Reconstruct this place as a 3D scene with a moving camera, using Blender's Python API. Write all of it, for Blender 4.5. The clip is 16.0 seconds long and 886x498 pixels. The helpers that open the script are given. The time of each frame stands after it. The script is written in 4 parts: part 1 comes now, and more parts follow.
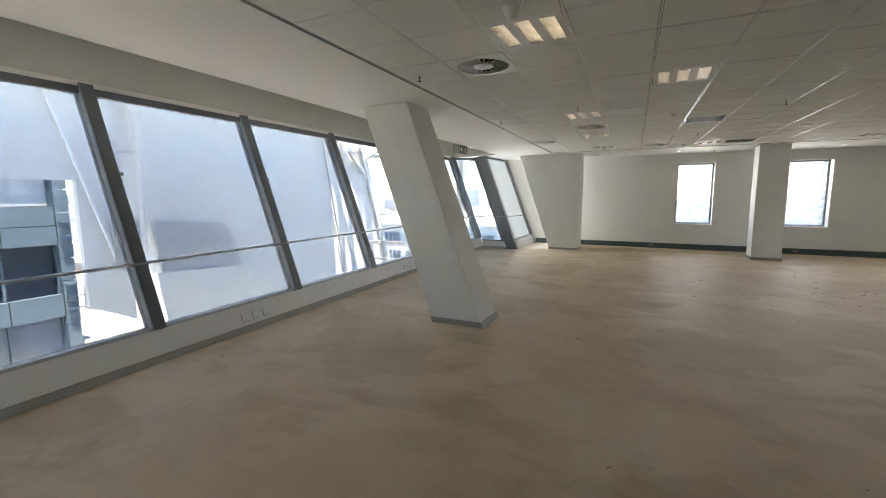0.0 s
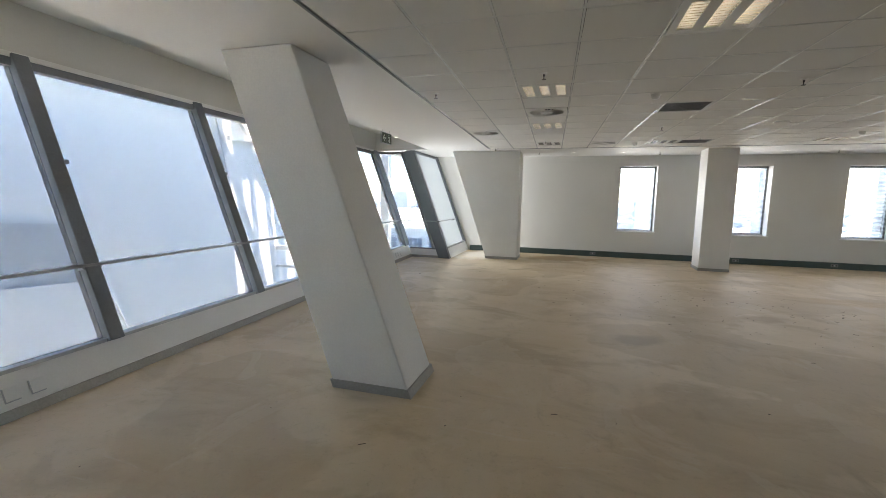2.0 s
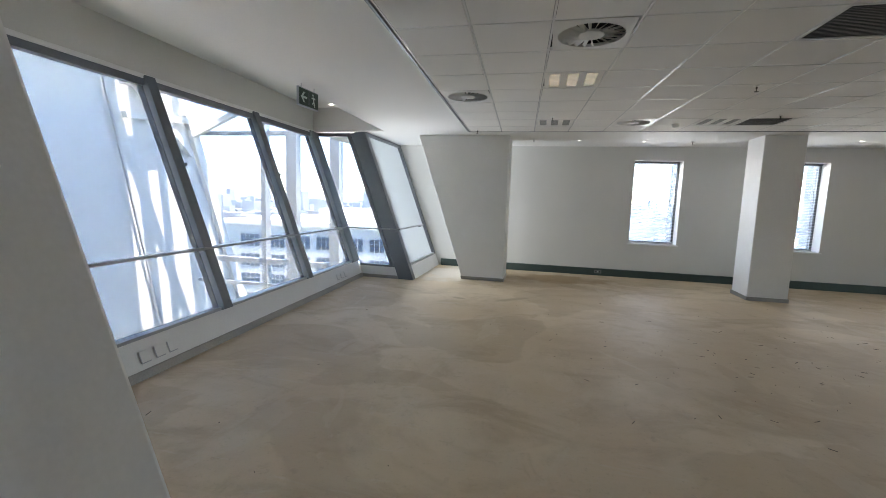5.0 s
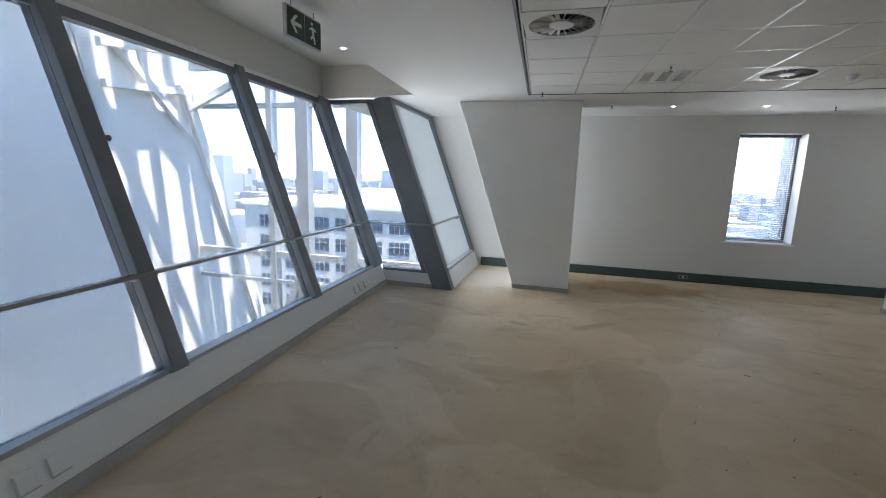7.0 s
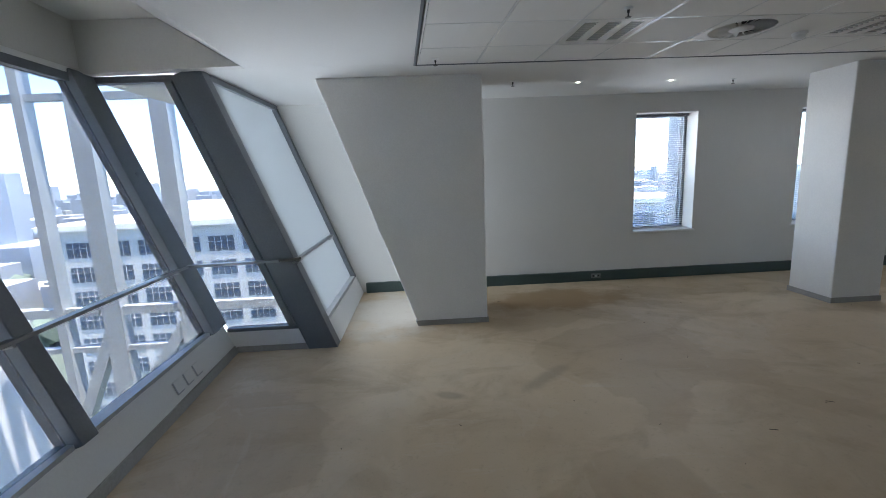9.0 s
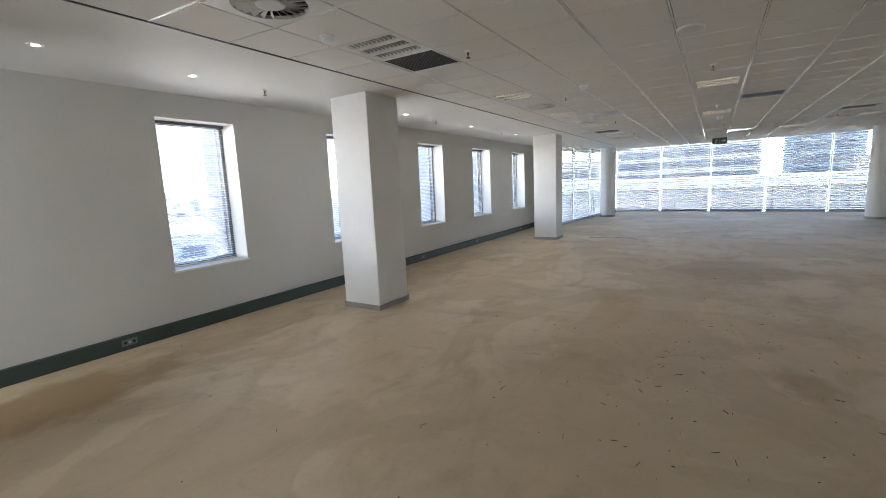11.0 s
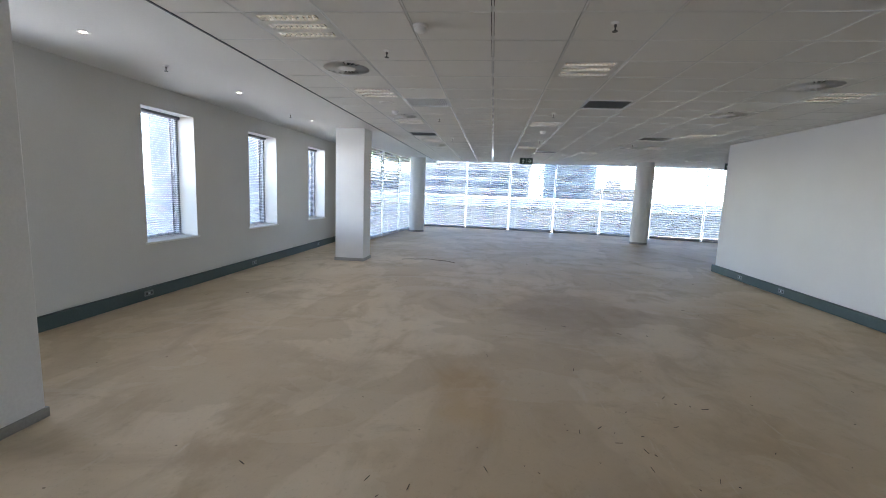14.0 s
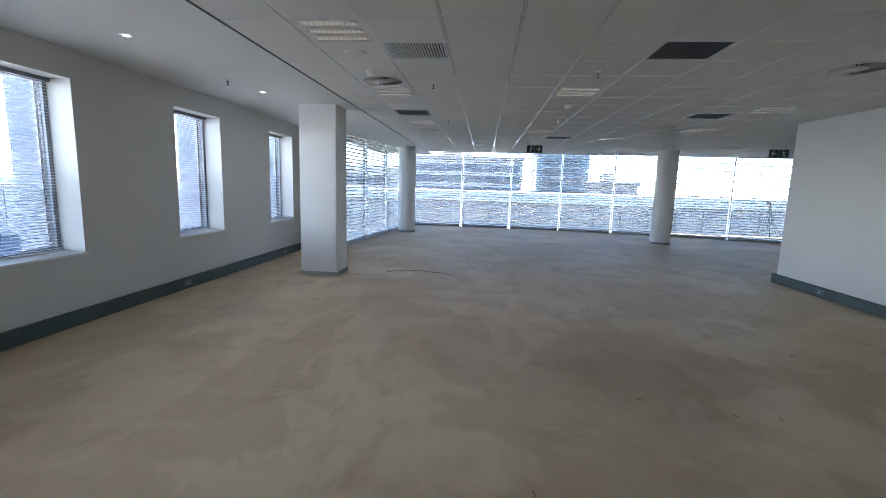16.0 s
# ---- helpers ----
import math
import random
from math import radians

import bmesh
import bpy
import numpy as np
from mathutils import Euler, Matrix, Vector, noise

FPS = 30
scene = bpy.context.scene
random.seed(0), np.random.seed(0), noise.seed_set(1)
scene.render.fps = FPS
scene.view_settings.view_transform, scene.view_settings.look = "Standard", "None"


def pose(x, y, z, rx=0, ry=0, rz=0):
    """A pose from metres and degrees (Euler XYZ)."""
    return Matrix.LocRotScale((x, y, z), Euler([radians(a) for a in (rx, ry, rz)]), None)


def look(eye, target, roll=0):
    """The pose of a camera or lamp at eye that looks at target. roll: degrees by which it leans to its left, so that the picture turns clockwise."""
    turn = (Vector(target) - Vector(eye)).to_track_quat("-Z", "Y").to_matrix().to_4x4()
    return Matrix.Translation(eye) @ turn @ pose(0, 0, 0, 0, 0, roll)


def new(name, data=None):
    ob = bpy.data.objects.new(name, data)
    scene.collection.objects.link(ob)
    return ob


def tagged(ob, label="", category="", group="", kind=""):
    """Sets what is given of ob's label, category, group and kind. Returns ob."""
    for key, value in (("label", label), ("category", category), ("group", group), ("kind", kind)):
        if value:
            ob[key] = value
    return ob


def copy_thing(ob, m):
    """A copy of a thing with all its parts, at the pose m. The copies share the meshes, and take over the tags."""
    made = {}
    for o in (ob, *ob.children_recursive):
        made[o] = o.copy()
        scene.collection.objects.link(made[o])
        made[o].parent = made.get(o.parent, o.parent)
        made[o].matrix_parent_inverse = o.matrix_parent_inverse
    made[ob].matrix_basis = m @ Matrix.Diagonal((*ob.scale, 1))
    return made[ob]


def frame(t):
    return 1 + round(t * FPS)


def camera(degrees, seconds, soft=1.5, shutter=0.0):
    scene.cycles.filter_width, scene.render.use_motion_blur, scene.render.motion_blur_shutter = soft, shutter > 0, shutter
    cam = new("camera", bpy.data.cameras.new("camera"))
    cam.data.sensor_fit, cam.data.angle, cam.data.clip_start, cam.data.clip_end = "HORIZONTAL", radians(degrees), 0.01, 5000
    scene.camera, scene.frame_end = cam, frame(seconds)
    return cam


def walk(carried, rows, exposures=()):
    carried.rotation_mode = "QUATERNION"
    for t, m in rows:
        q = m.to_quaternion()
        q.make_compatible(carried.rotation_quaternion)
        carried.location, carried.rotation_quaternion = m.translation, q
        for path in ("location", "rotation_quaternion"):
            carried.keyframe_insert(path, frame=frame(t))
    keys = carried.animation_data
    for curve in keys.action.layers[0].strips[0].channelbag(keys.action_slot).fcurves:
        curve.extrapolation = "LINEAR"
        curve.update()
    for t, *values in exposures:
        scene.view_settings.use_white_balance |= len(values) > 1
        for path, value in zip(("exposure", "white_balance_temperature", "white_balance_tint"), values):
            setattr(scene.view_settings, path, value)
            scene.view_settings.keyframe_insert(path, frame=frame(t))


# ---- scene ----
cam = camera(91.4, 16.0, soft=0.9)
PATH = [
    (0, (2.497, -1.097, 1.633), (1.62, 0.683, 1.382), -0.2),
    (0.5, (2.298, -0.673, 1.639), (1.415, 1.104, 1.384), 0.6),
    (1, (2.081, -0.267, 1.651), (1.253, 1.536, 1.399), 1.0),
    (1.5, (1.97, 0.19, 1.636), (1.282, 2.051, 1.378), -0.2),
    (2, (1.822, 0.655, 1.604), (1.254, 2.557, 1.362), 1.0),
    (2.5, (1.737, 1.099, 1.602), (1.339, 3.049, 1.406), 0.9),
    (3, (1.636, 1.576, 1.623), (1.244, 3.532, 1.485), 2.7),
    (3.5, (1.482, 2.054, 1.604), (1.09, 4.01, 1.454), 2.9),
    (4, (1.407, 2.549, 1.575), (1.024, 4.505, 1.409), 2.1),
    (6.5, (0.481, 4.867, 1.614), (-0.021, 6.775, 1.289), 2.3),
    (7, (0.281, 5.28, 1.663), (-0.23, 7.185, 1.333), 1.8),
    (7.5, (0.07, 5.698, 1.7), (-0.453, 7.6, 1.367), -1.0),
    (8, (-0.049, 6.14, 1.722), (-0.447, 8.075, 1.407), -1.4),
    (8.5, (-0.183, 6.575, 1.735), (-0.389, 8.54, 1.424), 0.1),
    (9, (-0.242, 7.006, 1.743), (-0.153, 8.974, 1.399), -2.4),
    (9.5, (-0.182, 7.38, 1.655), (0.281, 9.299, 1.332), -1.1),
    (10, (-0.037, 7.671, 1.604), (0.916, 9.402, 1.293), -1.6),
    (12.5, (1.473, 8.671, 1.62), (3.438, 8.966, 1.39), -0.6),
    (13, (1.903, 8.796, 1.604), (3.873, 9.059, 1.38), 0.3),
    (13.5, (2.403, 8.852, 1.559), (4.376, 9.068, 1.313), 0.5),
    (14, (2.919, 8.995, 1.557), (4.89, 9.211, 1.292), 2.2),
    (14.5, (3.373, 9.066, 1.559), (5.342, 9.26, 1.271), 0.2),
    (15, (3.882, 9.113, 1.571), (5.852, 9.308, 1.288), 1.5),
    (15.5, (4.391, 9.24, 1.565), (6.362, 9.427, 1.287), 1.4),
    (16, (4.91, 9.289, 1.541), (6.881, 9.467, 1.254), 1.7),
]
walk(cam, [(t, look(eye, target, roll)) for t, eye, target, roll in PATH],
     exposures=[(0, 5.72, 8300, 16), (2, 5.78, 8000, 16), (4, 5.75, 7600, 16), (6.5, 5.25, 7200, 16), (8, 5.1, 7000, 16), (9, 4.98, 6750, 15), (9.5, 5.1, 7300, 16), (10.1, 5.36, 7850, 17), (12.5, 5.74, 7200, 18), (14.5, 5.5, 6900, 17), (16, 5.2, 6600, 16)])


# ---- world and sun ----
world = bpy.data.worlds.new("sky")
scene.world = world
world.use_nodes = True
wn = world.node_tree.nodes
sky = wn.new("ShaderNodeTexSky")
sky.sky_type = "NISHITA"
sky.sun_disc = False
SUN_EL, SUN_AZ = 77.0, 115.0
sky.altitude, sky.ozone_density, sky.dust_density = 2500.0, 2.0, 0.05
sky.sun_elevation, sky.sun_rotation = radians(SUN_EL), radians(SUN_AZ)
world.node_tree.links.new(sky.outputs[0], wn["Background"].inputs[0])
wn["Background"].inputs[1].default_value = 0.15
sun = new("sun", bpy.data.lights.new("sun", "SUN"))
sun.data.energy, sun.data.angle, sun.data.color = 5.0, radians(0.5), (1.0, 0.95, 0.88)
az, el = radians(SUN_AZ), radians(SUN_EL)
sun.matrix_world = look((0, 0, 0), (-math.sin(az) * math.cos(el), -math.cos(az) * math.cos(el), -math.sin(el)))


# daylight lamps in the openings of the north wall, above the skyline, and in the frosted pane
for x0, x1 in ((2.99, 3.93), (5.54, 6.53), (8.09, 9.07), (10.53, 11.56), (13.13, 14.15)):
    lamp = new("window_daylight", bpy.data.lights.new("window_daylight", "AREA"))
    lamp.data.shape, lamp.data.size, lamp.data.size_y = "RECTANGLE", x1 - x0 - 0.1, 0.82
    lamp.data.energy, lamp.data.color = 1.25, (0.80, 0.90, 1.0)
    lamp.matrix_world = pose((x0 + x1) / 2, 13.87, 2.05, -90, 0, 0)
lamp = new("window_daylight", bpy.data.lights.new("window_daylight", "AREA"))
lamp.data.shape, lamp.data.size, lamp.data.size_y = "RECTANGLE", 1.65, 2.6
lamp.data.energy, lamp.data.color = 3.4, (0.72, 0.86, 1.0)
lamp.matrix_world = look((-1.90, 12.60, 1.47), (-0.90, 12.60, 1.841))


# ---- materials ----
def material(name, colour, rough=0.6, metal=0.0, dark=None, scale=3.0, fine=60.0, amount=0.35, bump=0.1, emit=0.0):
    """Paint, metal or plaster with stains at a large scale and grain at a small one."""
    m = bpy.data.materials.new(name)
    m.use_nodes = True
    n, l = m.node_tree.nodes, m.node_tree.links
    b = n["Principled BSDF"]
    co = n.new("ShaderNodeTexCoord")
    big, small = n.new("ShaderNodeTexNoise"), n.new("ShaderNodeTexNoise")
    big.inputs["Scale"].default_value, big.inputs["Detail"].default_value = scale, 6
    small.inputs["Scale"].default_value, small.inputs["Detail"].default_value = fine, 3
    l.new(co.outputs["Object"], big.inputs["Vector"])
    l.new(co.outputs["Object"], small.inputs["Vector"])
    mixed = n.new("ShaderNodeMath")
    mixed.operation = "MULTIPLY"
    l.new(big.outputs["Fac"], mixed.inputs[0])
    l.new(small.outputs["Fac"], mixed.inputs[1])
    ramp = n.new("ShaderNodeMapRange")
    ramp.inputs[1].default_value, ramp.inputs[2].default_value = 0.12, 0.42
    l.new(mixed.outputs[0], ramp.inputs[0])
    mix = n.new("ShaderNodeMix")
    mix.data_type = "RGBA"
    d = dark or tuple(c * (1 - amount) for c in colour)
    mix.inputs["A"].default_value, mix.inputs["B"].default_value = (*d, 1), (*colour, 1)
    l.new(ramp.outputs[0], mix.inputs["Factor"])
    l.new(mix.outputs["Result"], b.inputs["Base Color"])
    b.inputs["Roughness"].default_value, b.inputs["Metallic"].default_value = rough, metal
    if bump:
        bp = n.new("ShaderNodeBump")
        bp.inputs["Strength"].default_value, bp.inputs["Distance"].default_value = bump, 0.004
        l.new(small.outputs["Fac"], bp.inputs["Height"])
        l.new(bp.outputs[0], b.inputs["Normal"])
    if emit:
        b.inputs["Emission Color"].default_value, b.inputs["Emission Strength"].default_value = (*colour, 1), emit
    return m


def glass(name, tint=(0.40, 0.415, 0.42), gloss=0.002):
    """Thin clear glazing: see-through with a trace of mirror gloss."""
    m = bpy.data.materials.new(name)
    m.use_nodes = True
    n, l = m.node_tree.nodes, m.node_tree.links
    clear, shine, mix = n.new("ShaderNodeBsdfTransparent"), n.new("ShaderNodeBsdfGlossy"), n.new("ShaderNodeMixShader")
    clear.inputs[0].default_value = (*tint, 1)
    shine.inputs["Roughness"].default_value = 0.02
    mix.inputs[0].default_value = gloss
    l.new(clear.outputs[0], mix.inputs[1])
    l.new(shine.outputs[0], mix.inputs[2])
    l.new(mix.outputs[0], n["Material Output"].inputs[0])
    return m


def frosted():
    """Frosted glass: scatters light from both sides, with a satin sheen."""
    m = bpy.data.materials.new("frosted glass")
    m.use_nodes = True
    n, l = m.node_tree.nodes, m.node_tree.links
    thru, back, mix, fin, gl = n.new("ShaderNodeBsdfTranslucent"), n.new("ShaderNodeBsdfDiffuse"), n.new("ShaderNodeMixShader"), n.new("ShaderNodeMixShader"), n.new("ShaderNodeBsdfGlossy")
    thru.inputs[0].default_value, back.inputs[0].default_value = (0.19, 0.205, 0.21, 1), (0.60, 0.63, 0.645, 1)
    gl.inputs["Roughness"].default_value = 0.2
    mix.inputs[0].default_value, fin.inputs[0].default_value = 0.5, 0.06
    l.new(thru.outputs[0], mix.inputs[1])
    l.new(back.outputs[0], mix.inputs[2])
    l.new(mix.outputs[0], fin.inputs[1])
    l.new(gl.outputs[0], fin.inputs[2])
    l.new(fin.outputs[0], n["Material Output"].inputs[0])
    return m


def screed():
    """Dusty levelled screed: sandy patches, dark smears of adhesive, pale scuffs, daylight painted by the frosted pane.
    """
    m = bpy.data.materials.new("sandy screed")
    m.use_nodes = True
    n, l = m.node_tree.nodes, m.node_tree.links
    b = n["Principled BSDF"]
    co = n.new("ShaderNodeTexCoord")

    def tex(scale, detail, rough=0.55, stretch=(1, 1, 1), warp=0.0):
        mp = n.new("ShaderNodeMapping")
        mp.inputs["Scale"].default_value = stretch
        l.new(co.outputs["Object"], mp.inputs[0])
        t = n.new("ShaderNodeTexNoise")
        t.inputs["Scale"].default_value, t.inputs["Detail"].default_value, t.inputs["Roughness"].default_value = scale, detail, rough
        t.inputs["Distortion"].default_value = warp
        l.new(mp.outputs[0], t.inputs["Vector"])
        return t.outputs["Fac"]

    def band(src, lo, hi):
        r = n.new("ShaderNodeMapRange")
        r.interpolation_type = "SMOOTHSTEP"
        r.inputs[1].default_value, r.inputs[2].default_value = lo, hi
        l.new(src, r.inputs[0])
        return r.outputs[0]

    def blend(fac, a, bcol):
        x = n.new("ShaderNodeMix")
        x.data_type = "RGBA"
        l.new(fac, x.inputs["Factor"])
        if isinstance(a, tuple):
            x.inputs["A"].default_value = (*a, 1)
        else:
            l.new(a, x.inputs["A"])
        x.inputs["B"].default_value = (*bcol, 1)
        return x.outputs["Result"]

    def times(a, k):
        x = n.new("ShaderNodeMath")
        x.operation = "MULTIPLY"
        x.inputs[1].default_value = k
        l.new(a, x.inputs[0])
        return x.outputs[0]

    def spot(x, y, rx, ry, turn=0.0):
        """A soft blotch of its own outline round a place on the floor."""
        mp = n.new("ShaderNodeMapping")
        mp.vector_type = "TEXTURE"
        mp.inputs["Location"].default_value, mp.inputs["Scale"].default_value = (x, y, 0), (rx, ry, 1)
        mp.inputs["Rotation"].default_value = (0, 0, radians(turn))
        l.new(co.outputs["Object"], mp.inputs[0])
        ln = n.new("ShaderNodeVectorMath")
        ln.operation = "LENGTH"
        l.new(mp.outputs[0], ln.inputs[0])
        add = n.new("ShaderNodeMath")
        add.operation = "MULTIPLY_ADD"
        add.inputs[1].default_value = 1.6
        l.new(tex(2.2, 7, 0.6), add.inputs[0])
        l.new(ln.outputs["Value"], add.inputs[2])
        return band(add.outputs[0], 1.9, 1.2)

    c = blend(band(tex(0.45, 5), 0.35, 0.65), (0.57, 0.44, 0.295), (0.66, 0.54, 0.39))
    c = blend(times(band(tex(1.1, 8, 0.6, (1, 1.6, 1), 0.6), 0.46, 0.70), 0.80), c, (0.44, 0.33, 0.21))
    c = blend(times(band(tex(0.8, 9, 0.62, (1.4, 0.8, 1), 0.8), 0.50, 0.74), 0.55), c, (0.43, 0.325, 0.215))
    c = blend(times(band(tex(2.6, 9, 0.65, (1.3, 0.7, 1), 0.5), 0.58, 0.80), 0.6), c, (0.33, 0.25, 0.165))
    c = blend(times(band(tex(3.5, 10, 0.7, (0.5, 2.2, 1), 0.8), 0.55, 0.75), 0.45), c, (0.66, 0.58, 0.46))
    c = blend(times(band(tex(1.6, 10, 0.75, (3.5, 0.5, 1), 2.0), 0.60, 0.72), 0.12), c, (0.57, 0.50, 0.40))
    c = blend(times(band(tex(0.42, 7, 0.5, (1, 1.3, 1), 0.7), 0.50, 0.525), 0.38), c, (0.42, 0.315, 0.20))
    c = blend(times(band(tex(0.95, 8, 0.55, (1.3, 0.7, 1), 1.0), 0.575, 0.60), 0.30), c, (0.62, 0.52, 0.39))
    c = blend(times(spot(1.5, 12.6, 1.3, 0.6), 0.75), c, (0.30, 0.185, 0.085))
    c = blend(times(spot(4.4, 7.5, 0.5, 0.25, 20), 0.45), c, (0.24, 0.15, 0.07))
    c = blend(times(spot(2.6, 5.9, 0.45, 0.22, 30), 0.4), c, (0.18, 0.145, 0.10))
    c = blend(times(spot(3.0, 8.6, 2.0, 2.3), 0.40), c, (0.40, 0.295, 0.185))
    c = blend(times(spot(6.2, 9.1, 0.7, 0.35, 10), 0.35), c, (0.50, 0.31, 0.13))
    # pale pool of daylight from the frosted pane, painted into the floor
    c = blend(times(spot(-0.7, 12.4, 0.75, 1.0), 0.80), c, (0.62, 0.58, 0.52))
    c = blend(times(spot(0.75, 10.4, 0.35, 0.10, 40), 0.45), c, (0.24, 0.19, 0.13))
    c = blend(times(spot(-0.1, 10.2, 0.16, 0.07, -20), 0.45), c, (0.24, 0.19, 0.13))
    c = blend(times(spot(8.8, 7.9, 1.5, 1.1), 0.45), c, (0.33, 0.235, 0.14))
    c = blend(times(band(tex(14.0, 8, 0.65, (1, 1, 1), 0.5), 0.56, 0.74), 0.28), c, (0.30, 0.235, 0.16))
    c = blend(times(band(tex(45.0, 4, 0.6), 0.58, 0.74), 0.25), c, (0.26, 0.21, 0.15))
    l.new(c, b.inputs["Base Color"])
    b.inputs["Roughness"].default_value = 0.62
    b.inputs["Specular IOR Level"].default_value = 0.35
    bp = n.new("ShaderNodeBump")
    bp.inputs["Strength"].default_value, bp.inputs["Distance"].default_value = 0.25, 0.004
    l.new(tex(30.0, 8, 0.7), bp.inputs["Height"])
    l.new(bp.outputs[0], b.inputs["Normal"])
    return m


M_SCREED = screed()
M_WALL = material("white wall paint", (0.63, 0.62, 0.595), 0.75, amount=0.06, scale=1.2, bump=0.05)
M_COLUMN = material("white column paint", (0.77, 0.76, 0.74), 0.7, amount=0.08, scale=2.0, bump=0.05)
M_PLASTER = material("white plasterboard", (0.68, 0.675, 0.66), 0.8, amount=0.04, scale=0.8, bump=0.03)
M_TILE = material("mineral fibre tile", (0.73, 0.715, 0.685), 0.9, amount=0.10, scale=1.0, fine=160, bump=0.25)
M_TBAR = material("white grid bar", (0.80, 0.80, 0.79), 0.18, amount=0.05)
M_VOID = material("dark ceiling void", (0.03, 0.03, 0.03), 0.9, amount=0.3)
M_FRAME = material("grey powder-coated aluminium", (0.15, 0.165, 0.185), 0.45, 0.2, amount=0.15)
M_FRAME_L = material("light grey aluminium", (0.42, 0.45, 0.48), 0.4, 0.3, amount=0.12)
M_STEEL = material("brushed stainless steel", (0.26, 0.27, 0.28), 0.36, 1.0, amount=0.12, fine=200)
M_SKIRT = material("dark green-grey trunking", (0.045, 0.074, 0.070), 0.5, amount=0.25)
M_COLSKIRT = material("grey plinth strip", (0.36, 0.35, 0.33), 0.55, amount=0.2)
M_KNEE = material("pale sill board", (0.70, 0.71, 0.71), 0.5, amount=0.06)
M_GLASS = glass("clear glazing", (0.29, 0.30, 0.305))
M_GLASS_N = glass("clear glazing of the narrow windows", (0.37, 0.38, 0.385))
M_FROST = frosted()
M_GLASS_FAR = glass("clear glazing of the curved front", (0.35, 0.355, 0.355))
M_WHITE = material("white plastic", (0.78, 0.78, 0.77), 0.4, amount=0.04)
M_BLACK = material("black plastic", (0.02, 0.02, 0.022), 0.5, amount=0.2)
M_SLAT = material("white enamelled slat", (0.80, 0.79, 0.77), 0.4, amount=0.04)
M_LAMP = material("lit tube", (1.0, 0.92, 0.80), 0.5, amount=0.0, bump=0, emit=0.07)
M_SPOT = material("lit downlight", (1.0, 0.97, 0.92), 0.5, amount=0.0, bump=0, emit=0.7)
M_SCREEN = material("white cladding sheet", (0.68, 0.68, 0.67), 0.6, amount=0.05, scale=0.3, fine=3.0, bump=0)


# ---- builders ----
def origin(ob):
    p = Vector((0, 0, 0))
    while ob:
        p = p + ob.location
        ob = ob.parent
    return p


def thing(name, at, label, category, group="", kind=""):
    ob = new(name)
    ob.location = at
    ob.empty_display_size = 0.1
    return tagged(ob, label, category, group, kind)


def part(name, bm, mat, parent=None, label="", smooth=False):
    """Links a bmesh, given in world metres, as one mesh object under its parent."""
    o = origin(parent)
    if o.length > 0:
        bmesh.ops.translate(bm, verts=bm.verts, vec=-o)
    bmesh.ops.recalc_face_normals(bm, faces=bm.faces)
    me = bpy.data.meshes.new(name)
    bm.to_mesh(me)
    bm.free()
    me.materials.append(mat)
    if smooth:
        for p in me.polygons:
            p.use_smooth = True
    ob = new(name, me)
    ob.parent = parent
    return tagged(ob, label)


def hexa(bm, low, high):
    """A solid between two quads given as corner lists, in the same turn."""
    a = [bm.verts.new(p) for p in low]
    b = [bm.verts.new(p) for p in high]
    bm.faces.new(a[::-1])
    bm.faces.new(b)
    for i in range(len(a)):
        j = (i + 1) % len(a)
        bm.faces.new((a[i], a[j], b[j], b[i]))
    return a + b


def box(bm, x0, x1, y0, y1, z0, z1):
    return hexa(bm, [(x0, y0, z0), (x1, y0, z0), (x1, y1, z0), (x0, y1, z0)], [(x0, y0, z1), (x1, y0, z1), (x1, y1, z1), (x0, y1, z1)])


def boxes(*args):
    bm = bmesh.new()
    for a in args:
        box(bm, *a)
    return bm


def soft(bm, w=0.004, n=1):
    bmesh.ops.bevel(bm, geom=bm.edges[:], offset=w, segments=n, affect="EDGES", profile=0.5, clamp_overlap=True)
    return bm


def beam(bm, a, b, w, d, across=(0, 1, 0)):
    """A bar of section w x d from a to b; w lies along across."""
    a, b = Vector(a), Vector(b)
    axis = (b - a).normalized()
    u = Vector(across)
    u = (u - axis * u.dot(axis)).normalized() * (w / 2)
    v = axis.cross(u).normalized() * (d / 2)
    ring = [-u - v, u - v, u + v, -u + v]
    return hexa(bm, [a + r for r in ring], [b + r for r in ring])


def rod(bm, a, b, r0, r1=None, n=12):
    a, b = Vector(a), Vector(b)
    axis = (b - a).normalized()
    u = axis.orthogonal().normalized()
    v = axis.cross(u)
    r1 = r0 if r1 is None else r1
    ring = lambda p, r: [p + u * r * math.cos(2 * math.pi * i / n) + v * r * math.sin(2 * math.pi * i / n) for i in range(n)]
    return hexa(bm, ring(a, r0), ring(b, r1))


def lathe(bm, at, profile, n=24):
    """A turned body round the upright through at; profile: (radius, height) from one end to the other."""
    at = Vector(at)
    rings = []
    for r, h in profile:
        rings.append([bm.verts.new(at + Vector((r * math.cos(2 * math.pi * i / n), r * math.sin(2 * math.pi * i / n), h))) for i in range(n)])
    for a, b in zip(rings, rings[1:]):
        for i in range(n):
            j = (i + 1) % n
            bm.faces.new((a[i], a[j], b[j], b[i]))
    bm.faces.new(rings[0][::-1])
    bm.faces.new(rings[-1])


# ---- plan ----
CEIL = 2.78          # tiled and plastered ceiling
NORTH = 13.47        # inner face of the window wall
LEAN = 0.371         # outward lean of facade, posts and columns, metres a metre
SILL, HEAD = 0.30, 2.72
COVE = 3.20          # raised ceiling along the leaning facade
JOG_Y = 11.36        # where the facade steps in
POST_X = -1.19       # foot of the stepped-in glazing


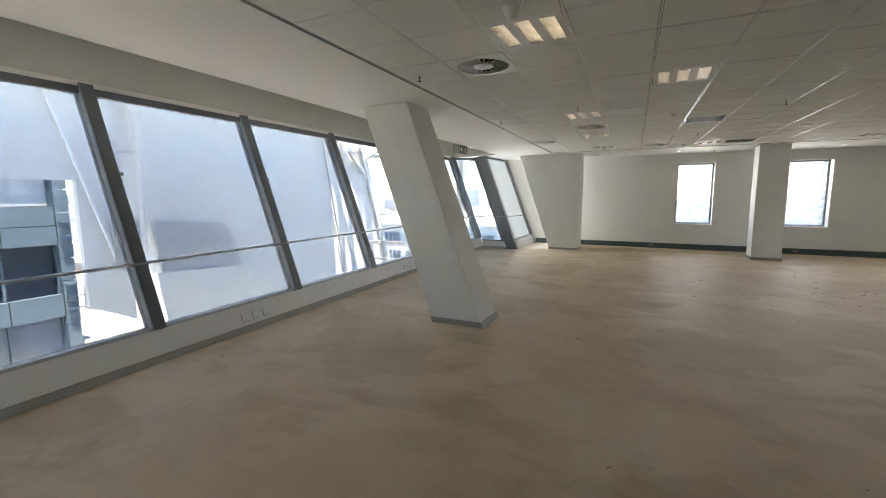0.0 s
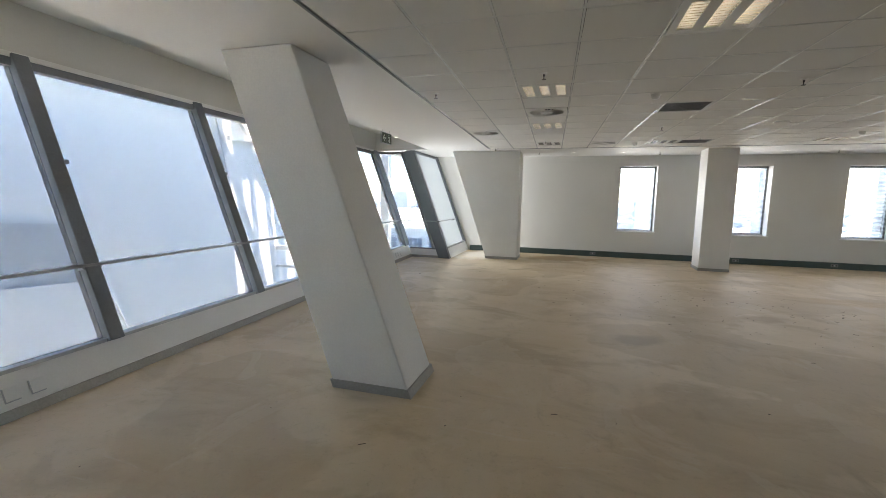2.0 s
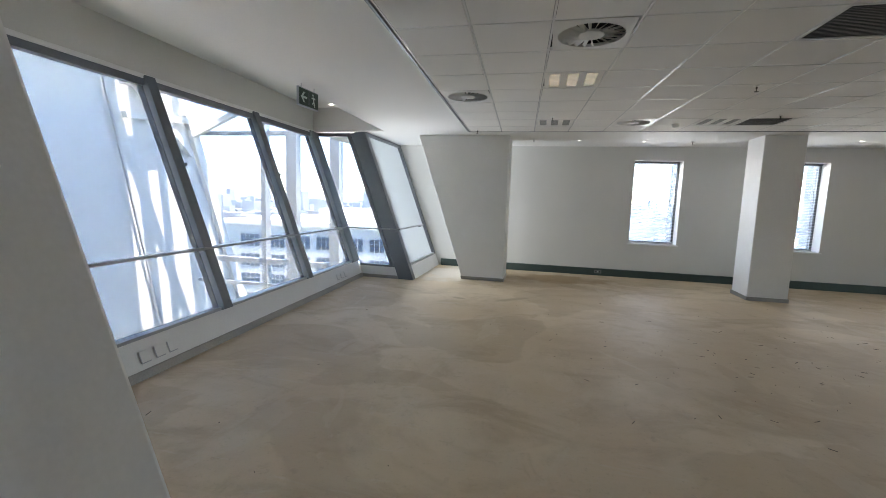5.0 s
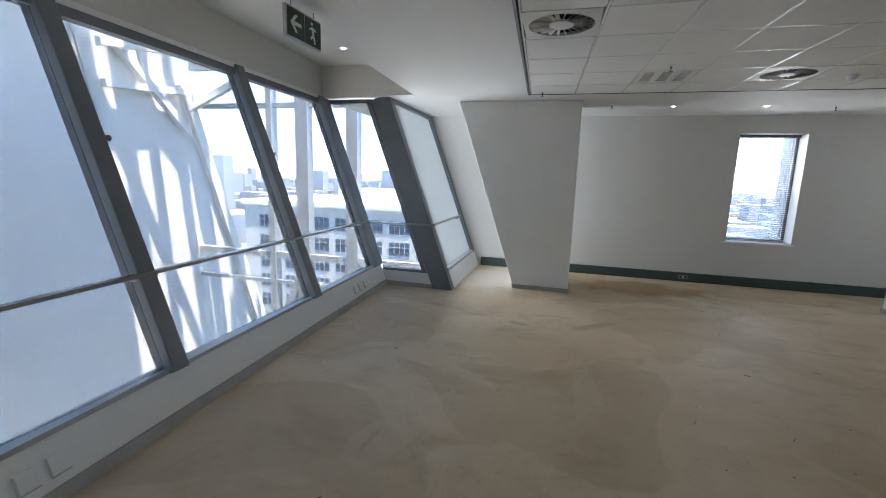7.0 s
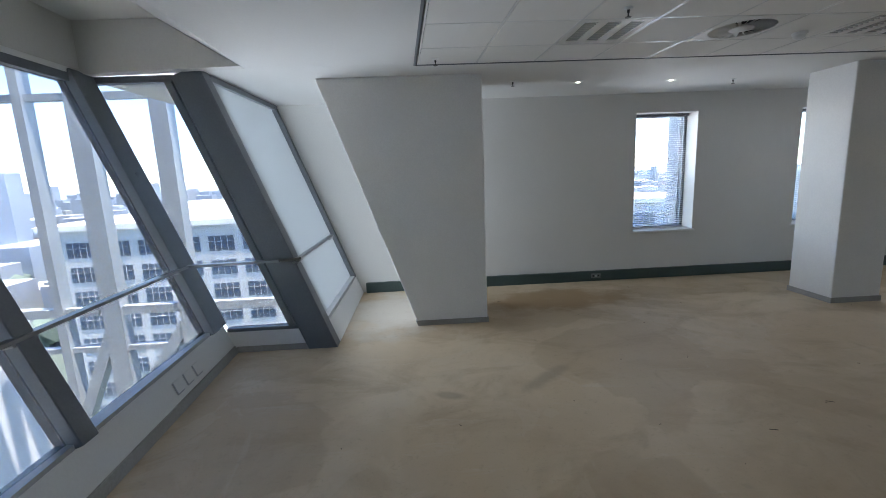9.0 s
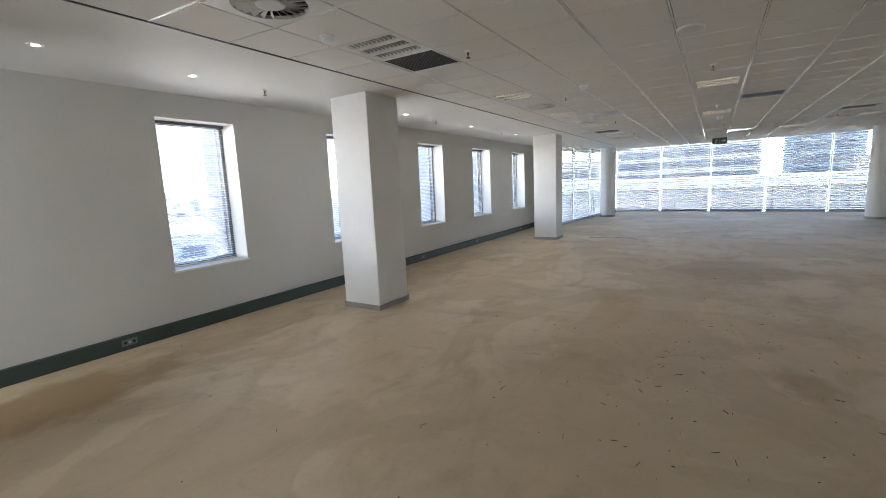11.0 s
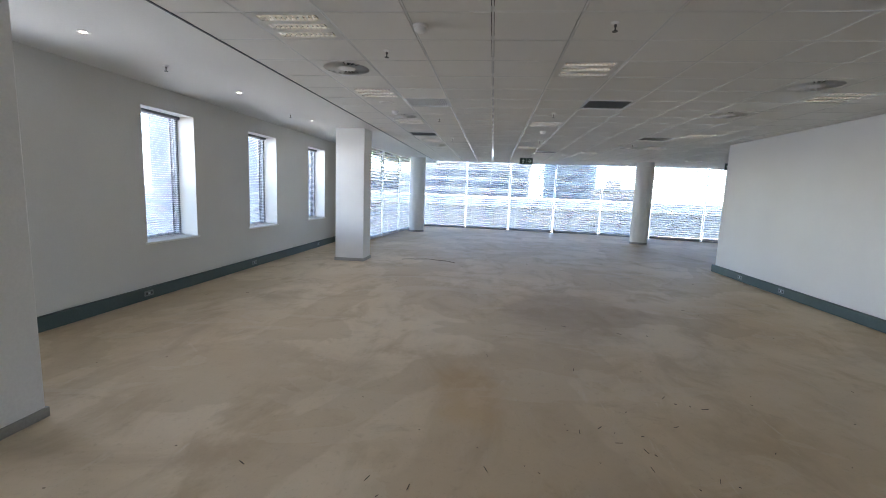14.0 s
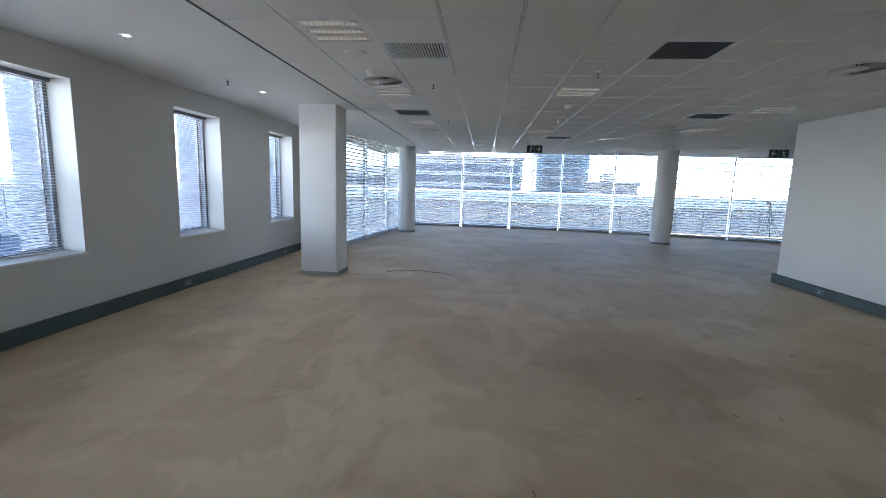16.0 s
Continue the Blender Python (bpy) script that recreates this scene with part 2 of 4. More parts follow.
def foot(y):
    """x of the leaning facade's inner face at the floor."""
    return -1.78 - 0.043 * (y - 1.0)


def face(y, z):
    return foot(y) - LEAN * z


# ---- floor ----
bm = bmesh.new()
S0 = -6.0
outline = [(foot(S0) - 0.02, S0), (22.3, S0), (22.3, 12.2), (15.1, 12.95), (15.1, NORTH), (POST_X - 0.02, NORTH), (POST_X - 0.02, JOG_Y + 0.02), (foot(JOG_Y) - 0.02, JOG_Y + 0.02)]
hexa(bm, [(x, y, -0.3) for x, y in outline], [(x, y, 0) for x, y in outline])
floor = tagged(part("floor", bm, M_SCREED), "bare sandy screed floor with dusty stains and scuffs", "floor", kind="structure")

# ---- window wall to the north ----
WINS = [(2.99, 3.93), (5.54, 6.53), (8.09, 9.07), (10.53, 11.56), (13.13, 14.15)]
W0, W1, WT = 0.72, 2.50, 0.36
edges = [POST_X] + [v for w in WINS for v in w] + [15.1]
bm = bmesh.new()
for i in range(0, len(edges), 2):
    box(bm, edges[i], edges[i + 1], NORTH, NORTH + WT, -0.3, 3.4)
hexa(bm, [(POST_X - 0.08, NORTH, -0.3), (POST_X, NORTH, -0.3), (POST_X, NORTH + WT, -0.3), (POST_X - 0.08, NORTH + WT, -0.3)],
     [(POST_X - 0.15 - LEAN * 3.4, NORTH, 3.4), (POST_X, NORTH, 3.4), (POST_X, NORTH + WT, 3.4), (POST_X - 0.15 - LEAN * 3.4, NORTH + WT, 3.4)])
for a, b in WINS:
    box(bm, a, b, NORTH, NORTH + WT, -0.3, W0)
    box(bm, a, b, NORTH, NORTH + WT, W1, 3.4)
tagged(part("wall_north", bm, M_WALL), "white painted wall with five tall window openings", "wall", kind="structure")

# ---- closing walls ----
tagged(part("wall_south", boxes((foot(S0) - 1.6, 22.5, S0 - 0.2, S0, -0.3, 3.4)), M_WALL), "plain white painted end wall", "wall", kind="structure")
CORE = (6.2, 13.1, -5.99, 3.97)
tagged(part("wall_core", boxes((CORE[0], CORE[1], CORE[2], CORE[3], 0.0, 2.775)), M_WALL), "white painted wall of the building core", "wall", kind="structure")

# ---- ceilings ----
def column_x(k, y):
    """x of the ceiling grid's line k at y; the lines fan out a little."""
    x = 0.957 + 0.5655 * k
    t = min(max((x - 3.5) / 4.5, 0.0), 1.0)
    return x + (-0.044 + 0.058 * t) * (y - 10.57)


def row_y(j):
    return 10.87 - 0.603 * j


TILE_N = 11.42
K0, K1, J0, J1 = -2, 35, 0, 27
FIX = {}             # cells taken by fittings: (k, j) -> kind


def cell(x, y):
    j = int(math.floor((10.87 - y) / 0.603))
    best = min(range(K0, K1), key=lambda k: abs((column_x(k, y) + column_x(k + 1, y)) / 2 - x))
    return best, j


UNLIT = [(3.58, 10.57), (1.24, 10.57)]
LIGHTS = [(1.60, 2.10), (2.77, 3.92), (1.48, 5.58), (1.35, 8.45), (6.45, 10.57), (8.57, 10.57), (10.88, 10.57), (13.75, 10.57),
          (7.38, 8.17), (10.90, 8.15), (14.9, 8.15), (8.42, 5.15), (6.2, 5.15), (11.95, 5.15), (14.2, 5.15), (16.1, 6.3)]
DIFFS = [(0.98, 2.75), (1.40, 6.75), (0.13, 8.86), (2.38, 10.57), (7.47, 10.57), (10.33, 10.57), (7.87, 5.73), (9.62, 5.73), (14.4, 5.73), (15.0, 10.57), (17.8, 3.0)]
VENTS = [(3.22, 6.74), (4.08, 10.57), (9.12, 7.55), (12.62, 10.57), (12.5, 5.73), (16.0, 7.5)]
GRILLES = [(9.12, 9.95)]
for kind, spots in (("light", LIGHTS), ("unlit", UNLIT), ("diffuser", DIFFS), ("vent", VENTS), ("grille", GRILLES)):
    for x, y in spots:
        FIX[cell(x, y)] = kind


def in_core(x, y):
    return CORE[0] < x < CORE[1] and y < CORE[3]


bm, bars = bmesh.new(), bmesh.new()
GAP = 0.012
EDGE_X = -0.30
for k in range(K0, K1):
    for j in range(-1, J1):
        y1, y0 = (TILE_N, row_y(0)) if j == -1 else (row_y(j), row_y(j + 1))
        if (k, j) in FIX:
            continue
        q = []
        for kk, yy, sx, sy in ((k, y0, 1, 1), (k + 1, y0, -1, 1), (k + 1, y1, -1, -1), (k, y1, 1, -1)):
            q.append((column_x(kk, yy) + sx * GAP, yy + sy * GAP))
        dz = 0.0015 * random.random()
        hexa(bm, [(x, y, CEIL + dz) for x, y in q], [(x, y, CEIL + 0.016) for x, y in q])
tagged(part("ceiling", bm, M_TILE), "suspended ceiling of square mineral fibre tiles", "ceiling", kind="structure")
yb0, yb1 = row_y(J1), TILE_N
for k in range(K0, K1 + 1):
    a, b = (column_x(k, yb0), yb0), (column_x(k, yb1), yb1)
    hexa(bars, [(a[0] - 0.007, a[1], CEIL + 0.002), (a[0] + 0.007, a[1], CEIL + 0.002), (b[0] + 0.007, b[1], CEIL + 0.002), (b[0] - 0.007, b[1], CEIL + 0.002)],
         [(a[0] - 0.012, a[1], CEIL + 0.03), (a[0] + 0.012, a[1], CEIL + 0.03), (b[0] + 0.012, b[1], CEIL + 0.03), (b[0] - 0.012, b[1], CEIL + 0.03)])
for j in range(0, J1 + 1):
    y = row_y(j)
    box(bars, column_x(K0, y), column_x(K1, y), y - 0.007, y + 0.007, CEIL + 0.0025, CEIL + 0.029)
tagged(part("ceiling_grid", bars, M_TBAR), "white metal grid bars of the tiled ceiling", "ceiling", kind="structure")

# plastered margins: along the facade, and between tiles and window wall
PT = 0.06


def slab(name, pts, t=PT):
    bm = bmesh.new()
    hexa(bm, pts, [(x, y, z + t) for x, y, z in pts])
    tagged(part(name, bm, M_PLASTER), "smooth white plasterboard ceiling margin", "ceiling", kind="structure")


ye = S0
flat = lambda y: foot(y) + 0.40
shoulder = lambda y: foot(y) - 0.27
tile_w = lambda y: column_x(K0, y) - 0.02
slab("ceiling_margin_1", [(flat(ye), ye, CEIL), (tile_w(ye), ye, CEIL), (tile_w(JOG_Y), JOG_Y, CEIL), (flat(JOG_Y), JOG_Y, CEIL)])
slab("ceiling_margin_2", [(shoulder(ye), ye, COVE), (flat(ye), ye, CEIL), (flat(JOG_Y), JOG_Y, CEIL), (shoulder(JOG_Y), JOG_Y, COVE)])
slab("ceiling_margin_3", [(face(ye, HEAD) - 0.1, ye, COVE), (shoulder(ye), ye, COVE), (shoulder(JOG_Y), JOG_Y, COVE), (face(JOG_Y, HEAD) - 0.1, JOG_Y, COVE)])
slab("ceiling_margin_4", [(face(JOG_Y, HEAD) - 0.2, JOG_Y + 0.002, CEIL), (tile_w(JOG_Y), JOG_Y + 0.002, CEIL), (tile_w(JOG_Y), NORTH, CEIL), (face(JOG_Y, HEAD) - 0.2, NORTH, CEIL)])
slab("ceiling_margin_5", [(tile_w(JOG_Y), TILE_N + 0.015, CEIL), (22.2, TILE_N + 0.015, CEIL), (22.2, NORTH, CEIL), (tile_w(JOG_Y), NORTH, CEIL)])
# shadow-gap trim round the tiles
bm = bmesh.new()
x0 = lambda y: tile_w(y)
hexa(bm, [(x0(ye) - 0.022, ye, CEIL - 0.004), (x0(ye), ye, CEIL - 0.004), (x0(TILE_N), TILE_N, CEIL - 0.004), (x0(TILE_N) - 0.022, TILE_N, CEIL - 0.004)],
     [(x0(ye) - 0.022, ye, CEIL + 0.03), (x0(ye), ye, CEIL + 0.03), (x0(TILE_N), TILE_N, CEIL + 0.03), (x0(TILE_N) - 0.022, TILE_N, CEIL + 0.03)])
box(bm, x0(TILE_N) - 0.022, 22.0, TILE_N + 0.001, TILE_N + 0.014, CEIL - 0.004, CEIL + 0.03)
tagged(part("trim", bm, M_FRAME), "dark shadow-gap trim round the tiled ceiling", "trim", kind="structure")
# slab above
tagged(part("ceiling_slab", boxes((-3.36, 22.6, S0 - 0.2, 13.9, 3.42, 3.7)), M_VOID), "concrete slab above the suspended ceiling", "ceiling", kind="structure")

# fascias above the leaning glazing and over its step
bm = bmesh.new()
h0, h1 = face(ye, HEAD), face(JOG_Y, HEAD)
hexa(bm, [(h0 - 0.1, ye, HEAD), (h0, ye, HEAD), (h1, JOG_Y, HEAD), (h1 - 0.1, JOG_Y, HEAD)], [(h0 - 0.1, ye, COVE), (h0, ye, COVE), (h1, JOG_Y, COVE), (h1 - 0.1, JOG_Y, COVE)])
hexa(bm, [(h1, JOG_Y - 0.12, HEAD + 0.03), (flat(JOG_Y) + 0.0, JOG_Y - 0.12, CEIL - 0.002), (flat(JOG_Y), JOG_Y - 0.002, CEIL - 0.002), (h1, JOG_Y - 0.002, HEAD + 0.03)],
     [(h1, JOG_Y - 0.12, COVE - 0.002), (shoulder(JOG_Y), JOG_Y - 0.12, COVE - 0.002), (shoulder(JOG_Y), JOG_Y - 0.002, COVE - 0.002), (h1, JOG_Y - 0.002, COVE - 0.002)])
tagged(part("fascia", bm, M_WALL), "white painted fascia above the leaning windows", "fascia", kind="structure")

# ---- leaning facade ----
facade = thing("window_6", (foot(4), 4, 0), "outward leaning curtain wall with dark grey mullions", "window", kind="structure")
MULL = [-4.45, -2.52, -0.55, 1.40, 3.36, 5.31, 7.50, 9.38, 11.13]


def leaning(y, z, off=0.0):
    return (face(y, z) - off, y, z)


bm = bmesh.new()
ys = [S0, JOG_Y]
hexa(bm, [leaning(ys[0], 0, 0.1), leaning(ys[0], 0), leaning(ys[1], 0), leaning(ys[1], 0, 0.1)], [leaning(ys[0], SILL, 0.1), leaning(ys[0], SILL), leaning(ys[1], SILL), leaning(ys[1], SILL, 0.1)])
part("sill_wall", bm, M_KNEE, facade, "low pale sill wall")
bm = bmesh.new()
hexa(bm, [(foot(ys[0]) - 0.02, ys[0], 0), (foot(ys[0]) + 0.012, ys[0], 0), (foot(ys[1]) + 0.012, ys[1], 0), (foot(ys[1]) - 0.02, ys[1], 0)],
     [(face(ys[0], 0.07) - 0.02, ys[0], 0.07), (face(ys[0], 0.07) + 0.012, ys[0], 0.07), (face(ys[1], 0.07) + 0.012, ys[1], 0.07), (face(ys[1], 0.07) - 0.02, ys[1], 0.07)])
part("skirting", bm, M_COLSKIRT, facade, "grey skirting strip")
for y in MULL:
    bm = bmesh.new()
    beam(bm, leaning(y, SILL - 0.01, 0.03), leaning(y, HEAD + 0.02, 0.03), 0.13, 0.15)
    part("mullion", soft(bm, 0.006), M_FRAME, facade)
bm = bmesh.new()
beam(bm, leaning(11.285, SILL - 0.01, 0.035), leaning(11.285, HEAD + 0.02, 0.035), 0.165, 0.14)
part("corner_post", soft(bm, 0.006), M_FRAME, facade)
bm = bmesh.new()
beam(bm, leaning(ys[0], HEAD - 0.03, 0.04), leaning(ys[1], HEAD - 0.03, 0.04), 0.07, 0.10, (0, 0, 1))
part("head_frame", bm, M_FRAME, facade)
bm = bmesh.new()
beam(bm, leaning(ys[0], HEAD + 0.032, 0.0), leaning(ys[1], HEAD + 0.032, 0.0), 0.05, 0.05, (0, 0, 1))
part("head_bead", soft(bm, 0.006), M_WHITE, facade, "white bead above the glazing")
bm = bmesh.new()
beam(bm, leaning(ys[0], SILL + 0.015, 0.05), leaning(ys[1], SILL + 0.015, 0.05), 0.03, 0.10, (0, 0, 1))
part("sill_frame", bm, M_FRAME_L, facade)
for a, b in zip([S0] + MULL, MULL):
    bm = bmesh.new()
    beam(bm, leaning((a + b) / 2, SILL, 0.08), leaning((a + b) / 2, HEAD, 0.08), b - a - 0.10, 0.012)
    pane = part("pane", bm, M_GLASS, facade)
    pane.visible_shadow = False

# stepped-in glazing: pane facing north, leaning post, return pane
step = thing("window_7", (POST_X, JOG_Y, 0), "stepped-in glazing with a broad dark leaning post", "window", kind="structure")
L = LEAN
xc = foot(JOG_Y)
bm = bmesh.new()
hexa(bm, [(xc, JOG_Y, 0), (POST_X - 0.30, JOG_Y, 0), (POST_X - 0.30, JOG_Y + 0.1, 0), (xc, JOG_Y + 0.1, 0)],
     [(xc - L * 0.22, JOG_Y, 0.22), (POST_X - 0.30 - L * 0.22, JOG_Y, 0.22), (POST_X - 0.30 - L * 0.22, JOG_Y + 0.1, 0.22), (xc - L * 0.22, JOG_Y + 0.1, 0.22)])
part("sill_wall", bm, M_KNEE, step, "low pale sill wall")
part("skirting", boxes((xc, POST_X - 0.30, JOG_Y - 0.012, JOG_Y + 0.01, 0, 0.06)), M_COLSKIRT, step, "grey skirting strip")
bm = bmesh.new()
beam(bm, (POST_X - 0.15 + L * 0.12, JOG_Y + 0.06, -0.12), (POST_X - 0.15 - L * CEIL, JOG_Y + 0.06, CEIL), 0.16, 0.28)
part("post", soft(bm, 0.006), M_FRAME, step, "broad dark grey leaning post")
bm = bmesh.new()
hexa(bm, [(xc - L * 0.25, JOG_Y + 0.05, 0.25), (POST_X - 0.3 - L * 0.25, JOG_Y + 0.05, 0.25), (POST_X - 0.3 - L * 0.25, JOG_Y + 0.06, 0.25), (xc - L * 0.25, JOG_Y + 0.06, 0.25)],
     [(xc - L * HEAD, JOG_Y + 0.05, HEAD), (POST_X - 0.3 - L * HEAD, JOG_Y + 0.05, HEAD), (POST_X - 0.3 - L * HEAD, JOG_Y + 0.06, HEAD), (xc - L * HEAD, JOG_Y + 0.06, HEAD)])
part("pane", bm, M_GLASS, step).visible_shadow = False
bm = bmesh.new()
beam(bm, (xc - L * 0.23, JOG_Y + 0.05, 0.235), (POST_X - 0.30 - L * 0.23, JOG_Y + 0.05, 0.235), 0.04, 0.09, (0, 0, 1))
beam(bm, (xc - L * HEAD, JOG_Y + 0.05, HEAD), (POST_X - 0.30 - L * HEAD, JOG_Y + 0.05, HEAD), 0.06, 0.09, (0, 0, 1))
beam(bm, (POST_X - 0.36 - L * 0.25, JOG_Y + 0.05, 0.25), (POST_X - 0.36 - L * HEAD, JOG_Y + 0.05, HEAD), 0.09, 0.06)
part("window_frame", bm, M_FRAME, step)
bm = bmesh.new()
yr0, yr1 = JOG_Y + 0.14, NORTH
hexa(bm, [(POST_X - 0.12, yr0, 0), (POST_X, yr0, 0), (POST_X, yr1, 0), (POST_X - 0.12, yr1, 0)],
     [(POST_X - 0.12 - L * 0.25, yr0, 0.25), (POST_X - L * 0.25, yr0, 0.25), (POST_X - L * 0.25, yr1, 0.25), (POST_X - 0.12 - L * 0.25, yr1, 0.25)])
part("sill_wall", bm, M_KNEE, step, "low pale sill wall")
bm = bmesh.new()
beam(bm, (POST_X - 0.06 - L * 0.25, (yr0 + yr1) / 2, 0.25), (POST_X - 0.06 - L * CEIL, (yr0 + yr1) / 2, CEIL), yr1 - yr0, 0.012)
part("pane", bm, M_FROST, step, "frosted white pane").visible_shadow = False
bm = bmesh.new()
beam(bm, (POST_X - 0.05 - L * 0.25, yr1 - 0.06, 0.25), (POST_X - 0.05 - L * CEIL, yr1 - 0.06, CEIL), 0.12, 0.1)
beam(bm, (POST_X - 0.05 - L * (CEIL - 0.04), yr0, CEIL - 0.04), (POST_X - 0.05 - L * (CEIL - 0.04), yr1, CEIL - 0.04), 0.06, 0.1, (0, 0, 1))
part("window_frame", bm, M_FRAME, step)

bm = bmesh.new()
beam(bm, (POST_X - 0.05 - L * 0.27, yr0, 0.27), (POST_X - 0.05 - L * 0.27, yr1 - 0.12, 0.27), 0.05, 0.1, (0, 0, 1))
part("sill_frame", soft(bm, 0.004), M_FRAME_L, step, "light grey sill frame")

# ---- columns ----
col = thing("leaning_column", (0.32, 4.0, 0), "white painted leaning rectangular column with a grey plinth", "column", kind="structure")
bm = bmesh.new()
cx0, cx1, cy0, cy1 = -0.02, 0.655, 3.72, 4.29
hexa(bm, [(cx0, cy0, 0), (cx1, cy0, 0), (cx1, cy1, 0), (cx0, cy1, 0)], [(cx0 - L * CEIL, cy0, CEIL), (cx1 - L * CEIL, cy0, CEIL), (cx1 - L * CEIL, cy1, CEIL), (cx0 - L * CEIL, cy1, CEIL)])
part("shaft", soft(bm, 0.012, 2), M_COLUMN, col)
bm = bmesh.new()
e = 0.012
hexa(bm, [(cx0 - e, cy0 - e, 0), (cx1 + e, cy0 - e, 0), (cx1 + e, cy1 + e, 0), (cx0 - e, cy1 + e, 0)],
     [(cx0 - e - L * 0.07, cy0 - e, 0.07), (cx1 + e - L * 0.07, cy0 - e, 0.07), (cx1 + e - L * 0.07, cy1 + e, 0.07), (cx0 - e - L * 0.07, cy1 + e, 0.07)])
part("plinth", bm, M_COLSKIRT, col, "grey plinth strip")

pier = thing("pier", (0.1, 12.2, 0), "white painted pier with one leaning side", "column", kind="structure")
bm = bmesh.new()
px0, px1, py0, py1 = -0.34, 0.47, 11.855, 12.55
hexa(bm, [(px0, py0, 0), (px1, py0, 0), (px1, py1, 0), (px0, py1, 0)], [(px0 - 0.345 * CEIL, py0, CEIL), (px1, py0, CEIL), (px1, py1, CEIL), (px0 - 0.345 * CEIL, py1, CEIL)])
part("shaft", soft(bm, 0.012, 2), M_COLUMN, pier)
bm = bmesh.new()
hexa(bm, [(px0 - e, py0 - e, 0), (px1 + e, py0 - e, 0), (px1 + e, py1 + e, 0), (px0 - e, py1 + e, 0)],
     [(px0 - e - 0.02, py0 - e, 0.06), (px1 + e, py0 - e, 0.06), (px1 + e, py1 + e, 0.06), (px0 - e - 0.02, py1 + e, 0.06)])
part("plinth", bm, M_COLSKIRT, pier, "grey plinth strip")

for x0c, y0c, w, d in ((4.65, 11.815, 0.62, 0.61), (11.83, 11.685, 0.53, 0.62)):
    col = thing("square_column", (x0c + w / 2, y0c + d / 2, 0), "white painted square column with a grey plinth", "column", "square columns", "structure")
    part("shaft", soft(boxes((x0c, x0c + w, y0c, y0c + d, 0, CEIL + 0.01)), 0.012, 2), M_COLUMN, col)
    part("plinth", boxes((x0c - e, x0c + w + e, y0c - e, y0c + d + e, 0, 0.065)), M_COLSKIRT, col, "grey plinth strip")
for xr, yr in ((19.25, 11.85), (18.62, 3.87)):
    col = thing("round_column", (xr, yr, 0), "white painted round column with a grey plinth", "column", "round columns", "structure")
    bm = bmesh.new()
    lathe(bm, (xr, yr, 0), [(0.285, 0), (0.285, CEIL + 0.01)], 40)
    part("shaft", bm, M_COLUMN, col, smooth=False)
    bm = bmesh.new()
    lathe(bm, (xr, yr, 0), [(0.297, 0), (0.297, 0.065)], 40)
    part("plinth", bm, M_COLSKIRT, col, "grey plinth strip")

# ---- square windows in the north wall ----
def north_window(index, a, b):
    w = thing("window_%d" % index, ((a + b) / 2, NORTH + 0.28, W0), "tall narrow window with dark frame and lowered slatted blind", "window", "north windows", "structure")
    y0, y1 = NORTH + 0.27, NORTH + 0.34
    f = 0.045
    part("window_frame", boxes((a, a + f, y0, y1, W0 + 0.02, W1), (b - f, b, y0, y1, W0 + 0.02, W1), (a + f, b - f, y0, y1, W0 + 0.02, W0 + 0.02 + f), (a + f, b - f, y0, y1, W1 - f, W1)), M_FRAME, w)
    part("window_sill", soft(boxes((a - 0.03, b + 0.03, NORTH - 0.025, y0 - 0.001, W0 - 0.004, W0 + 0.022)), 0.004), M_WHITE, w, "white window sill")
    part("pane", boxes((a + f, b - f, y0 + 0.03, y0 + 0.042, W0 + 0.02 + f, W1 - f)), M_GLASS_N, w).visible_shadow = False
    blind = thing("venetian_blind", ((a + b) / 2, NORTH + 0.235, W1), "lowered white venetian blind with open slats in a window", "blind", "north window blinds")
    # dark frame grey puts the shadow along the head rail into its colour
    part("head_rail", boxes((a + 0.01, b - 0.01, NORTH + 0.215, NORTH + 0.255, W1 - 0.04, W1)), M_FRAME, blind)
    part("bottom_rail", boxes((a + 0.012, b - 0.012, NORTH + 0.222, NORTH + 0.248, W0 + 0.030, W0 + 0.045)), M_SLAT, blind)
    first = None
    n = 54
    for i in range(n):
        z = W0 + 0.06 + (W1 - W0 - 0.12) * i / (n - 1)
        if first is None:
            bm = bmesh.new()
            hexa(bm, [(a + 0.012, NORTH + 0.223, z), (b - 0.012, NORTH + 0.223, z), (b - 0.012, NORTH + 0.247, z + 0.002), (a + 0.012, NORTH + 0.247, z + 0.002)],
                 [(a + 0.012, NORTH + 0.223, z + 0.0012), (b - 0.012, NORTH + 0.223, z + 0.0012), (b - 0.012, NORTH + 0.247, z + 0.0032), (a + 0.012, NORTH + 0.247, z + 0.0032)])
            first = part("slat", bm, M_SLAT, blind)
            z_first = z
        else:
            s = new("slat", first.data)
            s.parent = blind
            s.location = (0, 0, z - z_first)
    for x in (a + 0.15, b - 0.15):
        bm = bmesh.new()
        rod(bm, (x, NORTH + 0.235, W0 + 0.04), (x, NORTH + 0.235, W1 - 0.03), 0.0012, n=5)
        part("cord", bm, M_WHITE, blind)
    fin = tagged(part("fin", boxes((b - 0.04, b + 0.06, NORTH + 0.37, NORTH + 0.70, W0 - 0.5, W1 + 0.8)), M_FIN), "pale grey cladding fin outside a window", "cladding", "window fins", "structure")


M_FIN = material("grey fin cladding", (0.72, 0.73, 0.75), 0.55, amount=0.12, scale=2.0)
for i, (a, b) in enumerate(WINS):
    north_window(i + 1, a, b)

